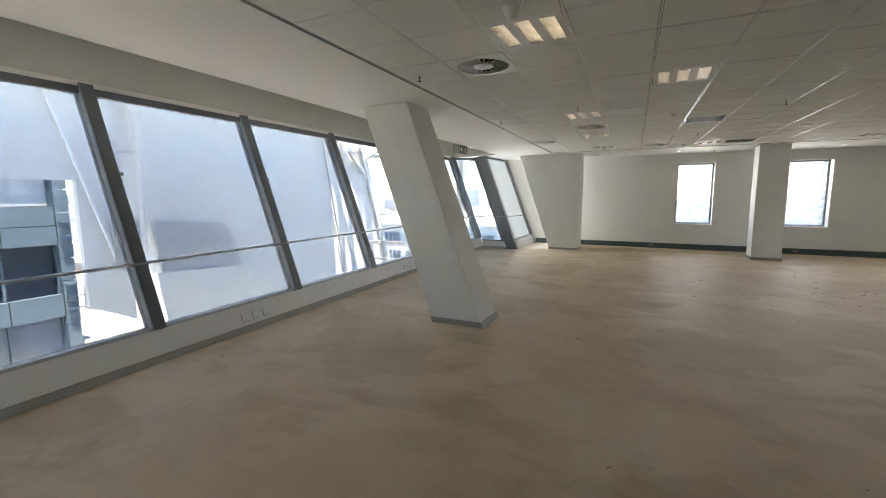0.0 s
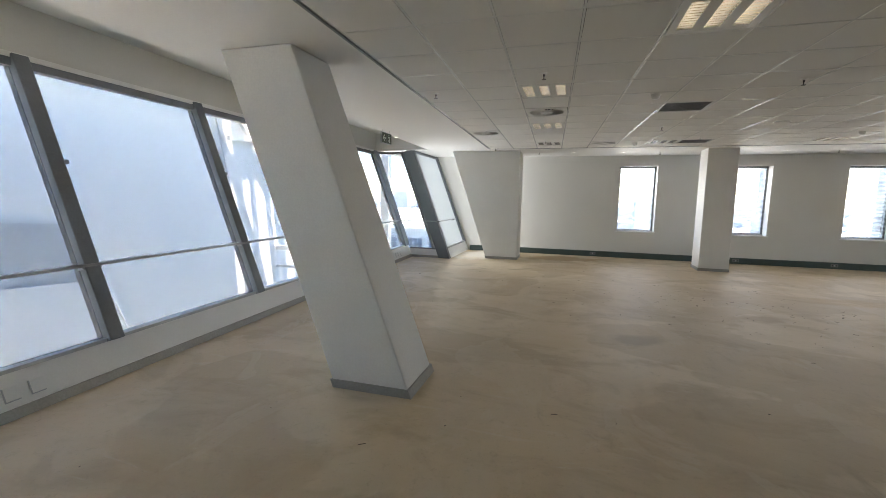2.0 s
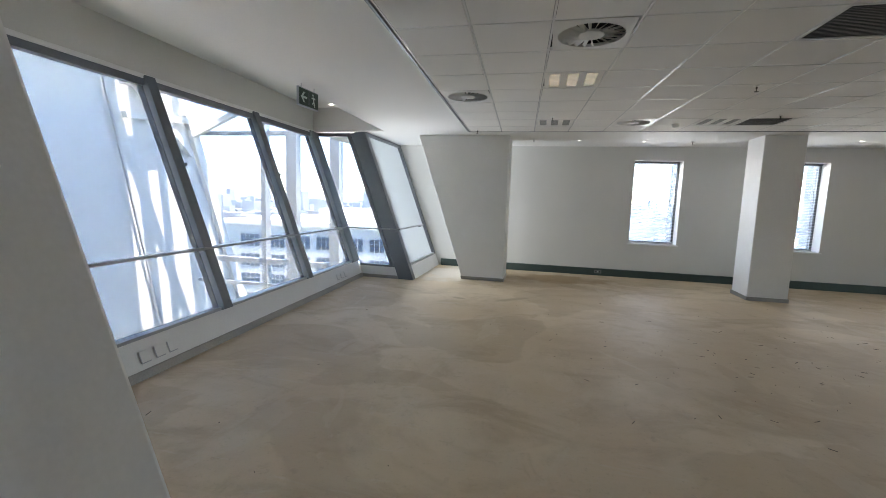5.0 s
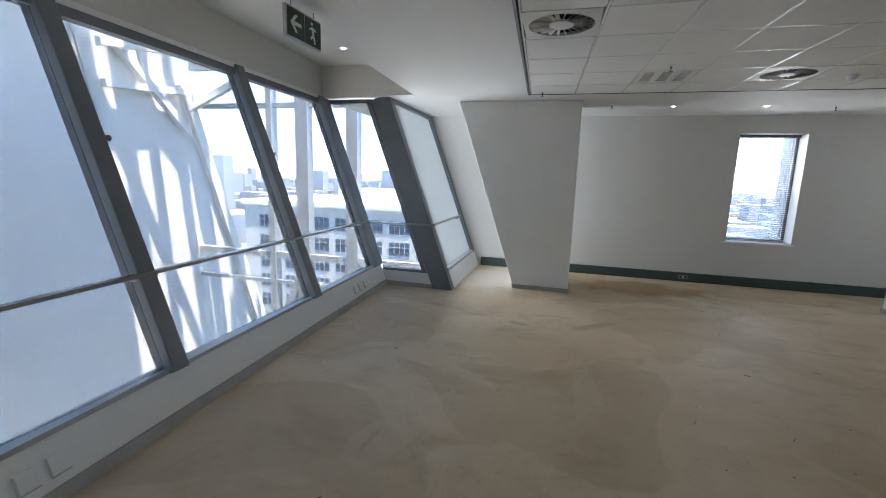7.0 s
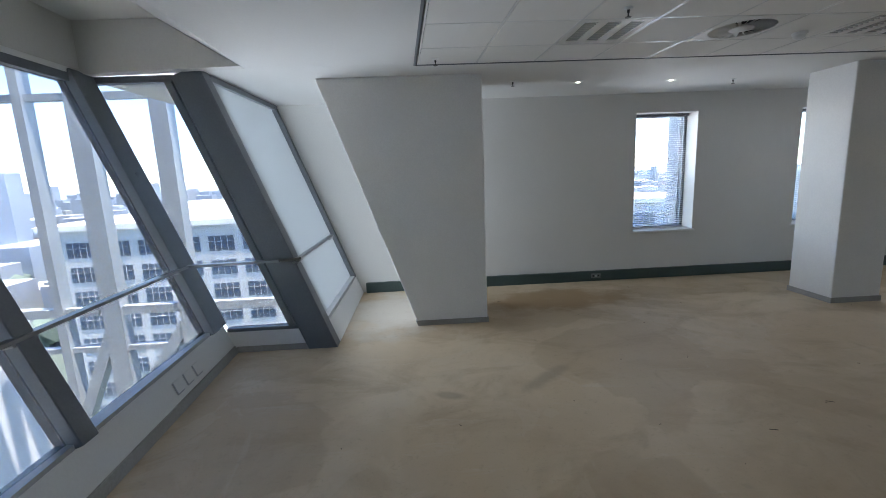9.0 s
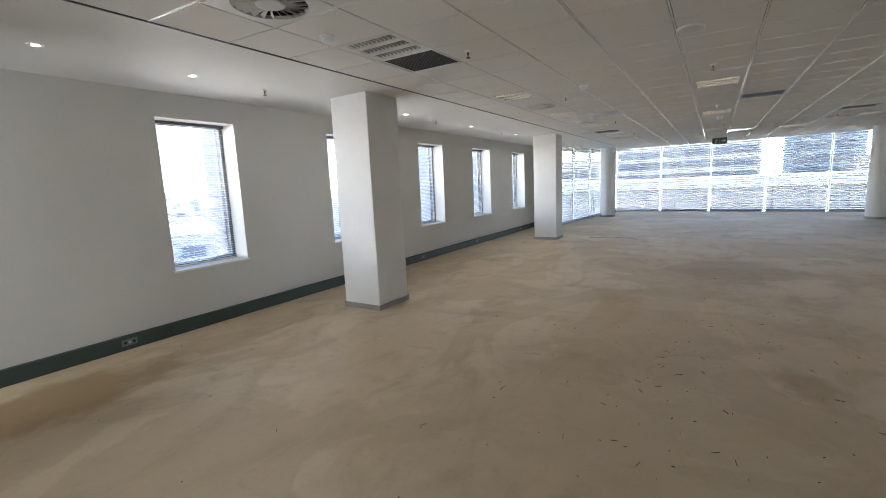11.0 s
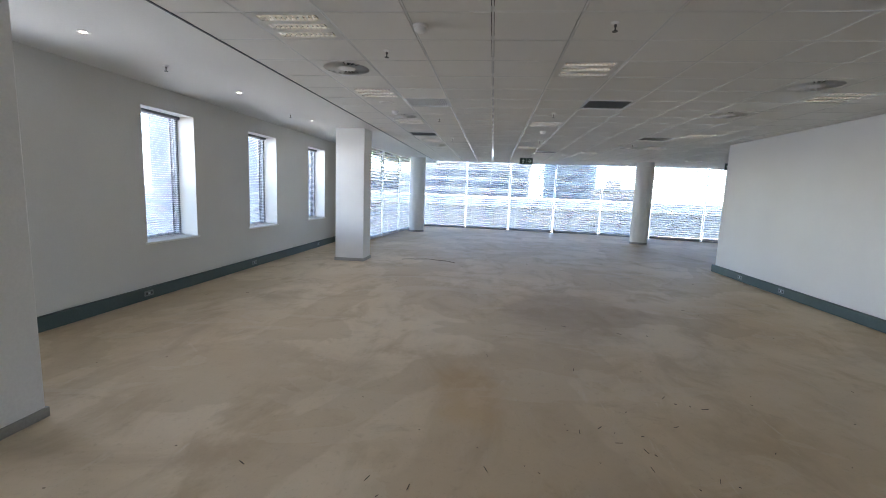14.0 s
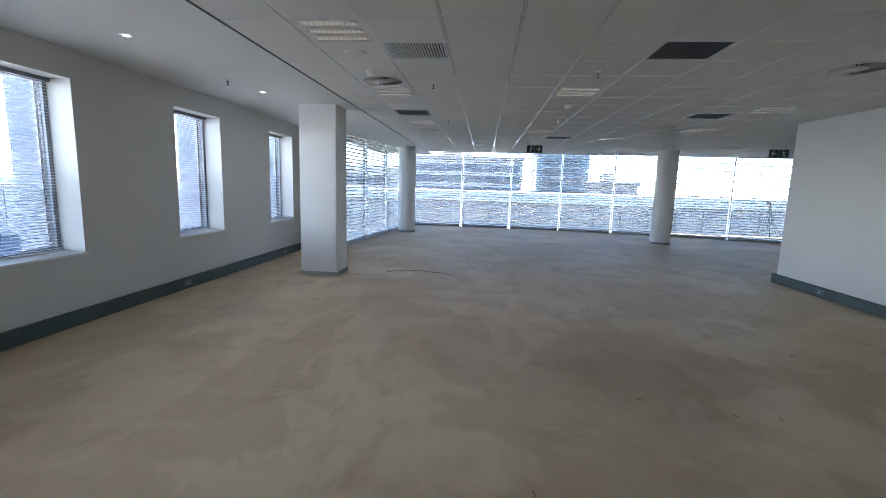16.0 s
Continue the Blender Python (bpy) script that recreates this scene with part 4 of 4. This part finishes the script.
# ---- tangled cords below a glazing blind ----
rng = random.Random(31)
cords = thing("tangled_cords", (20.05, -0.05, 0.0), "white tangled blind cords hanging to the floor", "cord")
for i in range(8):
    bm = bmesh.new()
    side = -0.75 + 0.2 * i + rng.uniform(-0.05, 0.05)
    prev = Vector((20.05, -0.05 + 0.02 * i, 1.35))
    for k in range(1, 9):
        u = k / 8
        p = Vector((20.05 + 0.34 * side * u, -0.05 + side * u * u * (0.85 + 0.2 * math.sin(7 * u + i)), 1.35 - 1.33 * u ** (0.8 + 0.1 * (i % 3))))
        rod(bm, prev, p, 0.008, n=5)
        prev = p
    part("cord", bm, M_WHITE, cords)

# ---- outside, west: white sheet screen, steel frame ----
XS = -9.4
# near-white that puts sun glints and sunlit surfaces into the colour
M_SUNLIT = material("white with sun glint in its colour", (0.92, 0.93, 0.94), 0.3, 0.0, amount=0.03)
# darker copy of the screen's white, shade is put into the colour
M_SHADE = material("shaded cladding sheet", (0.42, 0.43, 0.44), 0.6, amount=0.06, scale=0.3, fine=3.0, bump=0)
screen = thing("screen_wall", (XS, 6, -12), "tall white cladding screen outside the leaning windows", "cladding", kind="structure")


def sheet(pts, x, name="cladding_sheet", mat=None, t=0.12):
    bm = bmesh.new()
    hexa(bm, [(x, y, z) for y, z in pts], [(x - t, y, z) for y, z in pts])
    return part(name, bm, mat or M_SCREEN, screen)


sheet([(6.4, -9), (19.9, -8.5), (14.1, 5.7), (5.2, 5.7), (5.36, 3.96), (5.63, 1.06), (5.87, -0.43), (6.01, -2.09)], XS)
sheet([(-14, 1.95), (4.15, 1.98), (4.17, -0.99), (5.16, -1.54), (5.22, 1.1), (5.11, 2.49), (4.88, 5.7), (-14, 5.7)], XS - 0.02)
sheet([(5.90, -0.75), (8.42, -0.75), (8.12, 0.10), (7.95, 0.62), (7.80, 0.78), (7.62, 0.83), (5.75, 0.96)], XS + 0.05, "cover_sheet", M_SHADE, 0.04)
sheet([(5.70, -0.42), (6.25, -4.5), (9.7, -4.5), (8.90, -1.95), (8.46, -0.68), (8.34, -0.60)], XS + 0.10, "cover_sheet", t=0.04)
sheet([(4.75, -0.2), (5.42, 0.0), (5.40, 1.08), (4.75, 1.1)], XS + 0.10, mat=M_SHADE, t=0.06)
# backing sheet added to fill the gap, its white stands for sunlight
sheet([(4.55, -0.6), (6.4, -0.6), (6.3, 5.7), (4.4, 5.7)], XS - 0.9, mat=M_SUNLIT)
for y0, y1, z0, z1, r in ((5.34, 5.36, 5.7, 3.2, 0.10), (5.36, 5.30, 3.2, 0.2, 0.07)):
    bm = bmesh.new()
    rod(bm, (XS + 0.35, y0, z0), (XS + 0.35, y1, z1), r, n=14)
    part("pole", bm, M_SCREEN, screen)
# sunlit edges, the glint is painted as white strips
bm = bmesh.new()
beam(bm, (XS + 0.05, 3.68, 4.0), (XS + 0.05, 4.78, 0.1), 0.05, 0.06)
part("glint_strip", soft(bm, 0.006), M_SUNLIT, screen, "edge strip with a sun glint in its white")
bm = bmesh.new()
beam(bm, (XS + 0.14, 8.40, -0.68), (XS + 0.14, 8.90, -1.95), 0.05, 0.05)
part("glint_strip", soft(bm, 0.006), M_SUNLIT, screen, "edge strip with a sun glint in its white")
bm = bmesh.new()
rod(bm, (XS + 0.35, 4.85, 2.66), (XS + 0.35, 5.27, 2.69), 0.025, n=8)
part("bracket", bm, M_FRAME_L, screen, "grey cross bracket")
bm = bmesh.new()
beam(bm, (XS + 0.1, 12.1, 4.6), (XS + 0.1, 13.85, -3.9), 0.05, 0.06)
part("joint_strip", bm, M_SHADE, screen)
bm = bmesh.new()
beam(bm, (XS + 0.05, 14.75, 3.8), (XS + 0.05, 17.7, -4.4), 0.28, 0.2)
part("edge_beam", bm, M_SCREEN, screen)

steel = thing("steel_frame", (-6, 15.2, -14), "tall white painted steel frame standing outside", "steel frame", kind="structure")
for x, w in ((-6.98, 0.16), (-6.05, 0.34), (-4.68, 0.30)):
    bm = bmesh.new()
    beam(bm, (x, 15.1, -14), (x - 0.0, 15.1, 9), w, 0.25, (1, 0, 0))
    part("upright", bm, M_FRAME_L, steel)
for z, h in ((3.30, 0.12), (-0.52, 0.16), (-1.25, 0.10), (4.3, 0.2)):
    bm = bmesh.new()
    beam(bm, (XS, 15.1, z), (-2.2, 15.1, z), h, 0.15, (0, 0, 1))
    part("cross_beam", bm, M_FRAME_L, steel)
for a, b in (((-6.05, -2.6), (-4.68, -0.7)), ((-6.05, -0.7), (-6.9, -2.6))):
    bm = bmesh.new()
    beam(bm, (a[0], 15.1, a[1]), (b[0], 15.1, b[1]), 0.2, 0.2, (1, 0, 0))
    part("brace", bm, M_FRAME_L, steel)
for p, q in (((XS + 0.2, 12.6, 3.4), (XS + 0.2, 14.8, 3.6)), ((XS + 0.2, 12.5, 4.2), (-7.0, 15.1, 4.3)), ((XS + 0.2, 14.8, 3.2), (-7.0, 15.1, 4.3)), ((XS + 0.1, 13.0, 4.3), (XS + 0.2, 14.7, 2.6))):
    bm = bmesh.new()
    beam(bm, p, q, 0.16, 0.16)
    part("strut", bm, M_SCREEN, steel)
# unseen canopy, added to keep sun off the screen and cut it into stripes
canopy = thing("canopy", (-8, 4, 5.7), "unseen slatted canopy added to shade and stripe the screen", "canopy", kind="structure")
part("shade_sheet", boxes((XS - 1.4, -7.0, -14, 11.8, 5.7, 5.82)), M_SCREEN, canopy)
rng = random.Random(9)
y = 11.95
while y < 20.5:
    bm = bmesh.new()
    w = rng.uniform(0.14, 0.36)
    beam(bm, (XS - 0.5, y, 5.76), (-7.0, y + rng.uniform(-0.5, 0.6), 5.76), w, 0.06)
    part("stripe_slat", bm, M_SCREEN, canopy)
    y += w + rng.uniform(0.18, 0.42)

# ---- city ----
GROUND = -34.0
# the ground's tone carries the distance haze in its colour
M_CITY = material("hazy urban ground", (0.12, 0.145, 0.14), 0.9, dark=(0.06, 0.085, 0.07), scale=0.02, fine=0.15, bump=0)
bm = bmesh.new()
bmesh.ops.create_circle(bm, cap_ends=True, segments=64, radius=4000, matrix=Matrix.Translation((0, 0, GROUND)))
tagged(part("ground", bm, M_CITY), "hazy suburban ground far below", "ground", kind="structure")
M_OFFICE = material("pale office render", (0.60, 0.61, 0.61), 0.7, amount=0.12, scale=0.2, fine=2.0)
# glass lightened towards blue, with haze put into its colour
M_OFFGLASS = material("dark office glass", (0.13, 0.17, 0.23), 0.12, amount=0.3, scale=0.3, bump=0)
M_BAND = material("white parapet render", (0.86, 0.86, 0.85), 0.7, amount=0.06, scale=0.2, fine=2.0)
M_GREY = material("grey panel cladding", (0.52, 0.505, 0.485), 0.5, amount=0.15, scale=0.2, fine=2.0)
M_BLUE = material("blue-grey spandrel glass", (0.26, 0.35, 0.41), 0.15, amount=0.2, scale=0.3, bump=0)
M_DEEPBLUE = material("deep blue-grey spandrel", (0.055, 0.10, 0.145), 0.2, amount=0.2, scale=0.3, bump=0)
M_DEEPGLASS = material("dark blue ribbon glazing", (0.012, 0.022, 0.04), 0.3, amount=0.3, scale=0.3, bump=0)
M_SPANDREL = material("blue-grey flush spandrel", (0.075, 0.118, 0.155), 0.3, amount=0.15, scale=0.3, bump=0)
M_PAVING = material("grey concrete paving", (0.34, 0.33, 0.31), 0.85, amount=0.2, scale=0.4, fine=4.0, bump=0)
# pale base colour stands in for sky glare seen through the glass
M_GLAREGLASS = material("glass with sky glare in its colour", (0.50, 0.56, 0.60), 0.1, amount=0.5, scale=0.6, bump=0)
# pale blue-grey tints put the haze of distance into these colours
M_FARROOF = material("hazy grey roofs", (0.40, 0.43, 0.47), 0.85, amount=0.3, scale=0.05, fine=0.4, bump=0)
M_FARWALL = material("walls tinted grey for haze", (0.42, 0.46, 0.51), 0.85, amount=0.35, scale=0.05, fine=0.4, bump=0)
M_BROWN = material("reddish roof", (0.30, 0.17, 0.12), 0.8, amount=0.3, scale=0.2, fine=2.0)
# greyed green, the haze is in the foliage colour
M_TREES = material("foliage tinted for haze", (0.15, 0.20, 0.17), 0.9, amount=0.4, scale=0.1, fine=1.0)


def building(label, corner, size, turn, storey, bay, win, mats, roof=None, inset=0.0):
    """A block with rows of windows on the faces along its length and on its ends. corner: its foot; size: length, depth, top z."""
    t = thing("office_building", (corner[0], corner[1], GROUND), label, "building")
    t.rotation_euler = (0, 0, radians(turn))
    ln, dp, top = size
    h = top - GROUND

    def add(name, bm, mat, lab="", parent=t):
        me = bpy.data.meshes.new(name)
        bmesh.ops.recalc_face_normals(bm, faces=bm.faces)
        bm.to_mesh(me)
        bm.free()
        me.materials.append(mat)
        ob = new(name, me)
        ob.parent = parent
        return tagged(ob, lab)

    add("wall", boxes((0, ln, 0, dp, 0, h)), mats[0])
    add("roof", boxes((-0.4, ln + 0.4, -0.4, dp + 0.4, h, h + 0.7), (ln * 0.3, ln * 0.55, dp * 0.3, dp * 0.7, h + 0.7, h + 2.6)), mats[2])
    pane = frame_me = None
    rows = int(min(h - 1.0, storey * 8) / storey)
    cols = int((ln - 0.6) / bay)
    for r in range(rows):
        for c in range(cols):
            x = 0.3 + (ln - 0.6 - cols * bay) / 2 + c * bay + (bay - win[0]) / 2
            z = h - 0.9 - (r + 1) * storey + (storey - win[1]) / 2
            if pane is None:
                wob = add("window", boxes((0, win[0], -0.06, 0.05, 0, win[1])), mats[1])
                pane = wob.data
                bars = [(0, win[0], -0.12, -0.05, win[1] * 0.62, win[1] * 0.62 + 0.05)] + [(win[0] * f - 0.035, win[0] * f + 0.035, -0.12, -0.05, 0, win[1]) for f in ((0.25, 0.5, 0.75) if win[0] > 2.5 else (0.02,))]
                fob = add("window_bars", boxes(*bars), mats[0], "", wob)
                frame_me = fob.data
            else:
                wob = new("window", pane)
                wob.parent = t
                fob = new("window_bars", frame_me)
                fob.parent = wob
            wob.location = (x, 0, z)
    return t


building("pale office block with rows of gridded windows", (-47, 62), (42, 22, -3.4), 3, 3.1, 4.2, (3.1, 1.9), (M_OFFICE, M_OFFGLASS, M_BAND))
building("pale office block with rows of gridded windows", (30, 74), (30, 16, -4.0), -22, 3.2, 4.2, (3.0, 1.7), (M_OFFICE, M_OFFGLASS, M_BAND))
building("blue-grey glazed office slab with white bands", (58, 78), (34, 16, 0.8), -48, 3.4, 5.0, (4.6, 2.2), (M_BAND, M_BLUE, M_BAND))
building("grey apartment slab with long window bands", (128, 31), (32, 14, 9.2), -90, 3.0, 5.2, (4.7, 1.7), (M_OFFICE, M_OFFGLASS, M_GREY))
building("dark blue office tower", (146, -7), (16, 16, 12.8), -90, 3.2, 4.0, (3.6, 2.2), (M_BLUE, M_OFFGLASS, M_GREY))
building("low dark office block beyond the parapet", (104, -15), (9, 10, 2.8), -90, 3.2, 3.0, (2.6, 1.9), (M_GREY, M_OFFGLASS, M_GREY))
building("pale office block beyond the side glazing", (100, 52), (24, 14, 5.0), -90, 3.2, 4.0, (3.4, 1.8), (M_OFFICE, M_OFFGLASS, M_BAND))


def corner_office():
    """The neighbour across the gap: flush spandrel panels, recessed ribbon glazing, a panelled corner post."""
    t = thing("office_building", (-29, -4, GROUND), "glazed corner office with blue-grey spandrels and dark ribbon windows", "building")
    X, Y0, Y1 = -22.0, -16.0, 8.75
    part("wall", boxes((X - 14, X - 0.6, Y0, Y1 + 0.3, GROUND, 5.3)), M_DEEPBLUE, t)
    part("roof", boxes((X - 14.2, X + 0.2, Y0 - 0.2, Y1 + 0.8, 5.3, 5.9)), M_GREY, t)
    bay = 1.9
    for z0, z1, rows in ((-0.6, 1.17, 2), (-3.95, -2.88, 1), (-8.1, -6.9, 1), (3.4, 5.3, 2)):
        for r in range(rows):
            a, b = z0 + (z1 - z0) * r / rows, z0 + (z1 - z0) * (r + 1) / rows
            y = Y1
            while y > Y0:
                part("spandrel", boxes((X - 0.35, X, y - bay + 0.02, y - 0.02, a + 0.02, b - 0.02)), M_SPANDREL, t)
                y -= bay
    for z0, z1, mat in ((-2.88, -0.6, M_DEEPGLASS), (1.17, 3.4, M_GLAREGLASS), (-6.9, -3.95, M_OFFGLASS), (-12, -8.1, M_OFFGLASS)):
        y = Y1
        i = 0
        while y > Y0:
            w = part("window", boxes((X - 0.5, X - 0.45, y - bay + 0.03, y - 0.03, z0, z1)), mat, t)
            part("mullion", boxes((X - 0.45, X - 0.30, y - 0.05, y + 0.05, z0, z1)), M_SPANDREL if i % 2 else M_DEEPBLUE, w)
            y -= bay
            i += 1
    for k in range(12):
        z = 4.0 - 1.05 * k
        part("corner_panel", boxes((X - 0.5, X + 0.02, Y1 + 0.02, Y1 + 0.55, z - 1.02, z)), M_SPANDREL, t)
    for z in (-2.45, -3.0, -3.6, -0.45, 0.45):
        part("ledge", boxes((X, X + 0.25, Y1 + 0.1, Y1 + 0.7, z - 0.04, z)), M_DEEPBLUE, t)
    for y in (9.9, 10.7, 11.8):
        bm = bmesh.new()
        rod(bm, (X + 1.0, y, -12), (X + 1.0, y, -4.2), 0.16, n=12)
        part("column", bm, M_BAND, t, "white round column")
    part("terrace", boxes((X - 7, X + 3, Y1 + 0.6, 16, -12.4, -5.9)), M_PAVING, t, "grey terrace")
    part("back_wall", boxes((X - 7.6, X - 7.05, Y1 + 0.6, 18, -12.4, -3.2)), M_OFFICE, t, "pale back wall")
    for y in (10.2, 11.4, 12.6, 13.8):
        part("window", boxes((X - 7.04, X - 7.0, y, y + 0.8, -5.4, -3.9)), M_OFFGLASS, t)


corner_office()
# deck added below to reflect sunlight up onto fascia and cove
tagged(part("pavement", boxes((-22, -2.6, -16, 10.5, -7.6, -7.2)), M_PAVING), "paved deck added between the buildings to bounce light up", "pavement", kind="structure")

nb = thing("neighbour_building", (46, 10, GROUND), "long grey panelled building with a white parapet band", "building")
part("wall", boxes((46, 62, -70, 90, GROUND, 0.25)), M_GREY, nb)
part("parapet", boxes((45.8, 62.2, -70.2, 90.2, 0.25, 1.15)), M_BAND, nb, "white parapet band")
first = None
for i in range(64):
    y = -68 + 2.4 * i
    if first is None:
        first, yf = part("facade_panel", boxes((45.88, 46.0, y + 0.06, y + 2.3, -4.6, -0.1)), M_GREY, nb), y
        low = part("facade_window", boxes((45.9, 46.0, y + 0.1, y + 2.26, -7.4, -4.9)), M_OFFGLASS, nb)
    else:
        for src, nm in ((first, "facade_panel"), (low, "facade_window")):
            s = new(nm, src.data)
            s.parent = nb
            s.location = (0, y - yf, 0)

# far low roofs, trees and the hills of the horizon
rng = random.Random(21)
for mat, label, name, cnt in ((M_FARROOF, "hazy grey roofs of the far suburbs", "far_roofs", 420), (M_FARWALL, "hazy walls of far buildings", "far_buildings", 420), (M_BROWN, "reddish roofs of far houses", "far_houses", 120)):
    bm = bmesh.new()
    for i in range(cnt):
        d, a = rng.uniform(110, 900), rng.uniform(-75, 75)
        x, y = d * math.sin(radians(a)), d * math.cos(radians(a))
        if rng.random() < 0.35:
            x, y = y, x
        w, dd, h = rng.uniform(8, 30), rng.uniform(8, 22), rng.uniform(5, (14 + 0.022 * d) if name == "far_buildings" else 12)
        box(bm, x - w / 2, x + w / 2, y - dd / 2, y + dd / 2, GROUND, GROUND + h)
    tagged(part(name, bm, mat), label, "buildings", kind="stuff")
# blocks and a few towers towards the skyline, haze mixed into their colour
M_HAZE = material("masonry tinted blue for haze", (0.40, 0.46, 0.54), 0.85, amount=0.25, scale=0.03, fine=0.3, bump=0)
bm = bmesh.new()
for i in range(700):
    d, a = rng.uniform(220, 1500), rng.uniform(-72, 40)
    x, y = d * math.sin(radians(a)), d * math.cos(radians(a))
    h = rng.uniform(6, 16) + 10 * rng.random() * d / 1500
    if rng.random() < 0.05:
        h = rng.uniform(30, 46)
    w, dd = rng.uniform(8, 26), rng.uniform(8, 20)
    box(bm, x - w / 2, x + w / 2, y - dd / 2, y + dd / 2, GROUND, GROUND + h)
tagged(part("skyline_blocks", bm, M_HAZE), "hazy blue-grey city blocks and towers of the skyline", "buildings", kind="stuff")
bm = bmesh.new()
for i in range(2200):
    d, a = rng.uniform(90, 1500), rng.uniform(-80, 80)
    x, y = d * math.sin(radians(a)), d * math.cos(radians(a))
    if rng.random() < 0.35:
        x, y = y, x
    r = rng.uniform(2.5, 5.5)
    m = Matrix.Translation((x, y, GROUND + r * 0.8)) @ Matrix.Diagonal((r * rng.uniform(0.8, 1.5), r, r * rng.uniform(0.7, 1.2), 1))
    got = bmesh.ops.create_icosphere(bm, subdivisions=1, radius=1.0, matrix=m)
    for v in got["verts"]:
        v.co += Vector((rng.uniform(-0.8, 0.8), rng.uniform(-0.8, 0.8), rng.uniform(-0.6, 0.6)))
tagged(part("far_trees", bm, M_TREES), "hazy tree crowns between the far buildings", "trees", kind="stuff")
# hills coloured blue to stand in for haze over the distance
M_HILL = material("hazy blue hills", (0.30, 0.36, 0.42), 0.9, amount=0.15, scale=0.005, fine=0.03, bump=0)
bm = bmesh.new()
prev = None
for i in range(181):
    a = radians(i * 2)
    h = 18 + 26 * noise.noise(Vector((math.cos(a) * 3, math.sin(a) * 3, 0.3))) + 8 * noise.noise(Vector((math.cos(a) * 14, math.sin(a) * 14, 1.3)))
    p = [bm.verts.new((r * math.cos(a), r * math.sin(a), z)) for r, z in ((1500, GROUND - 2), (2100, GROUND + 12 + h), (2900, GROUND - 2))]
    if prev:
        bm.faces.new((prev[0], p[0], p[1], prev[1]))
        bm.faces.new((prev[1], p[1], p[2], prev[2]))
    prev = p
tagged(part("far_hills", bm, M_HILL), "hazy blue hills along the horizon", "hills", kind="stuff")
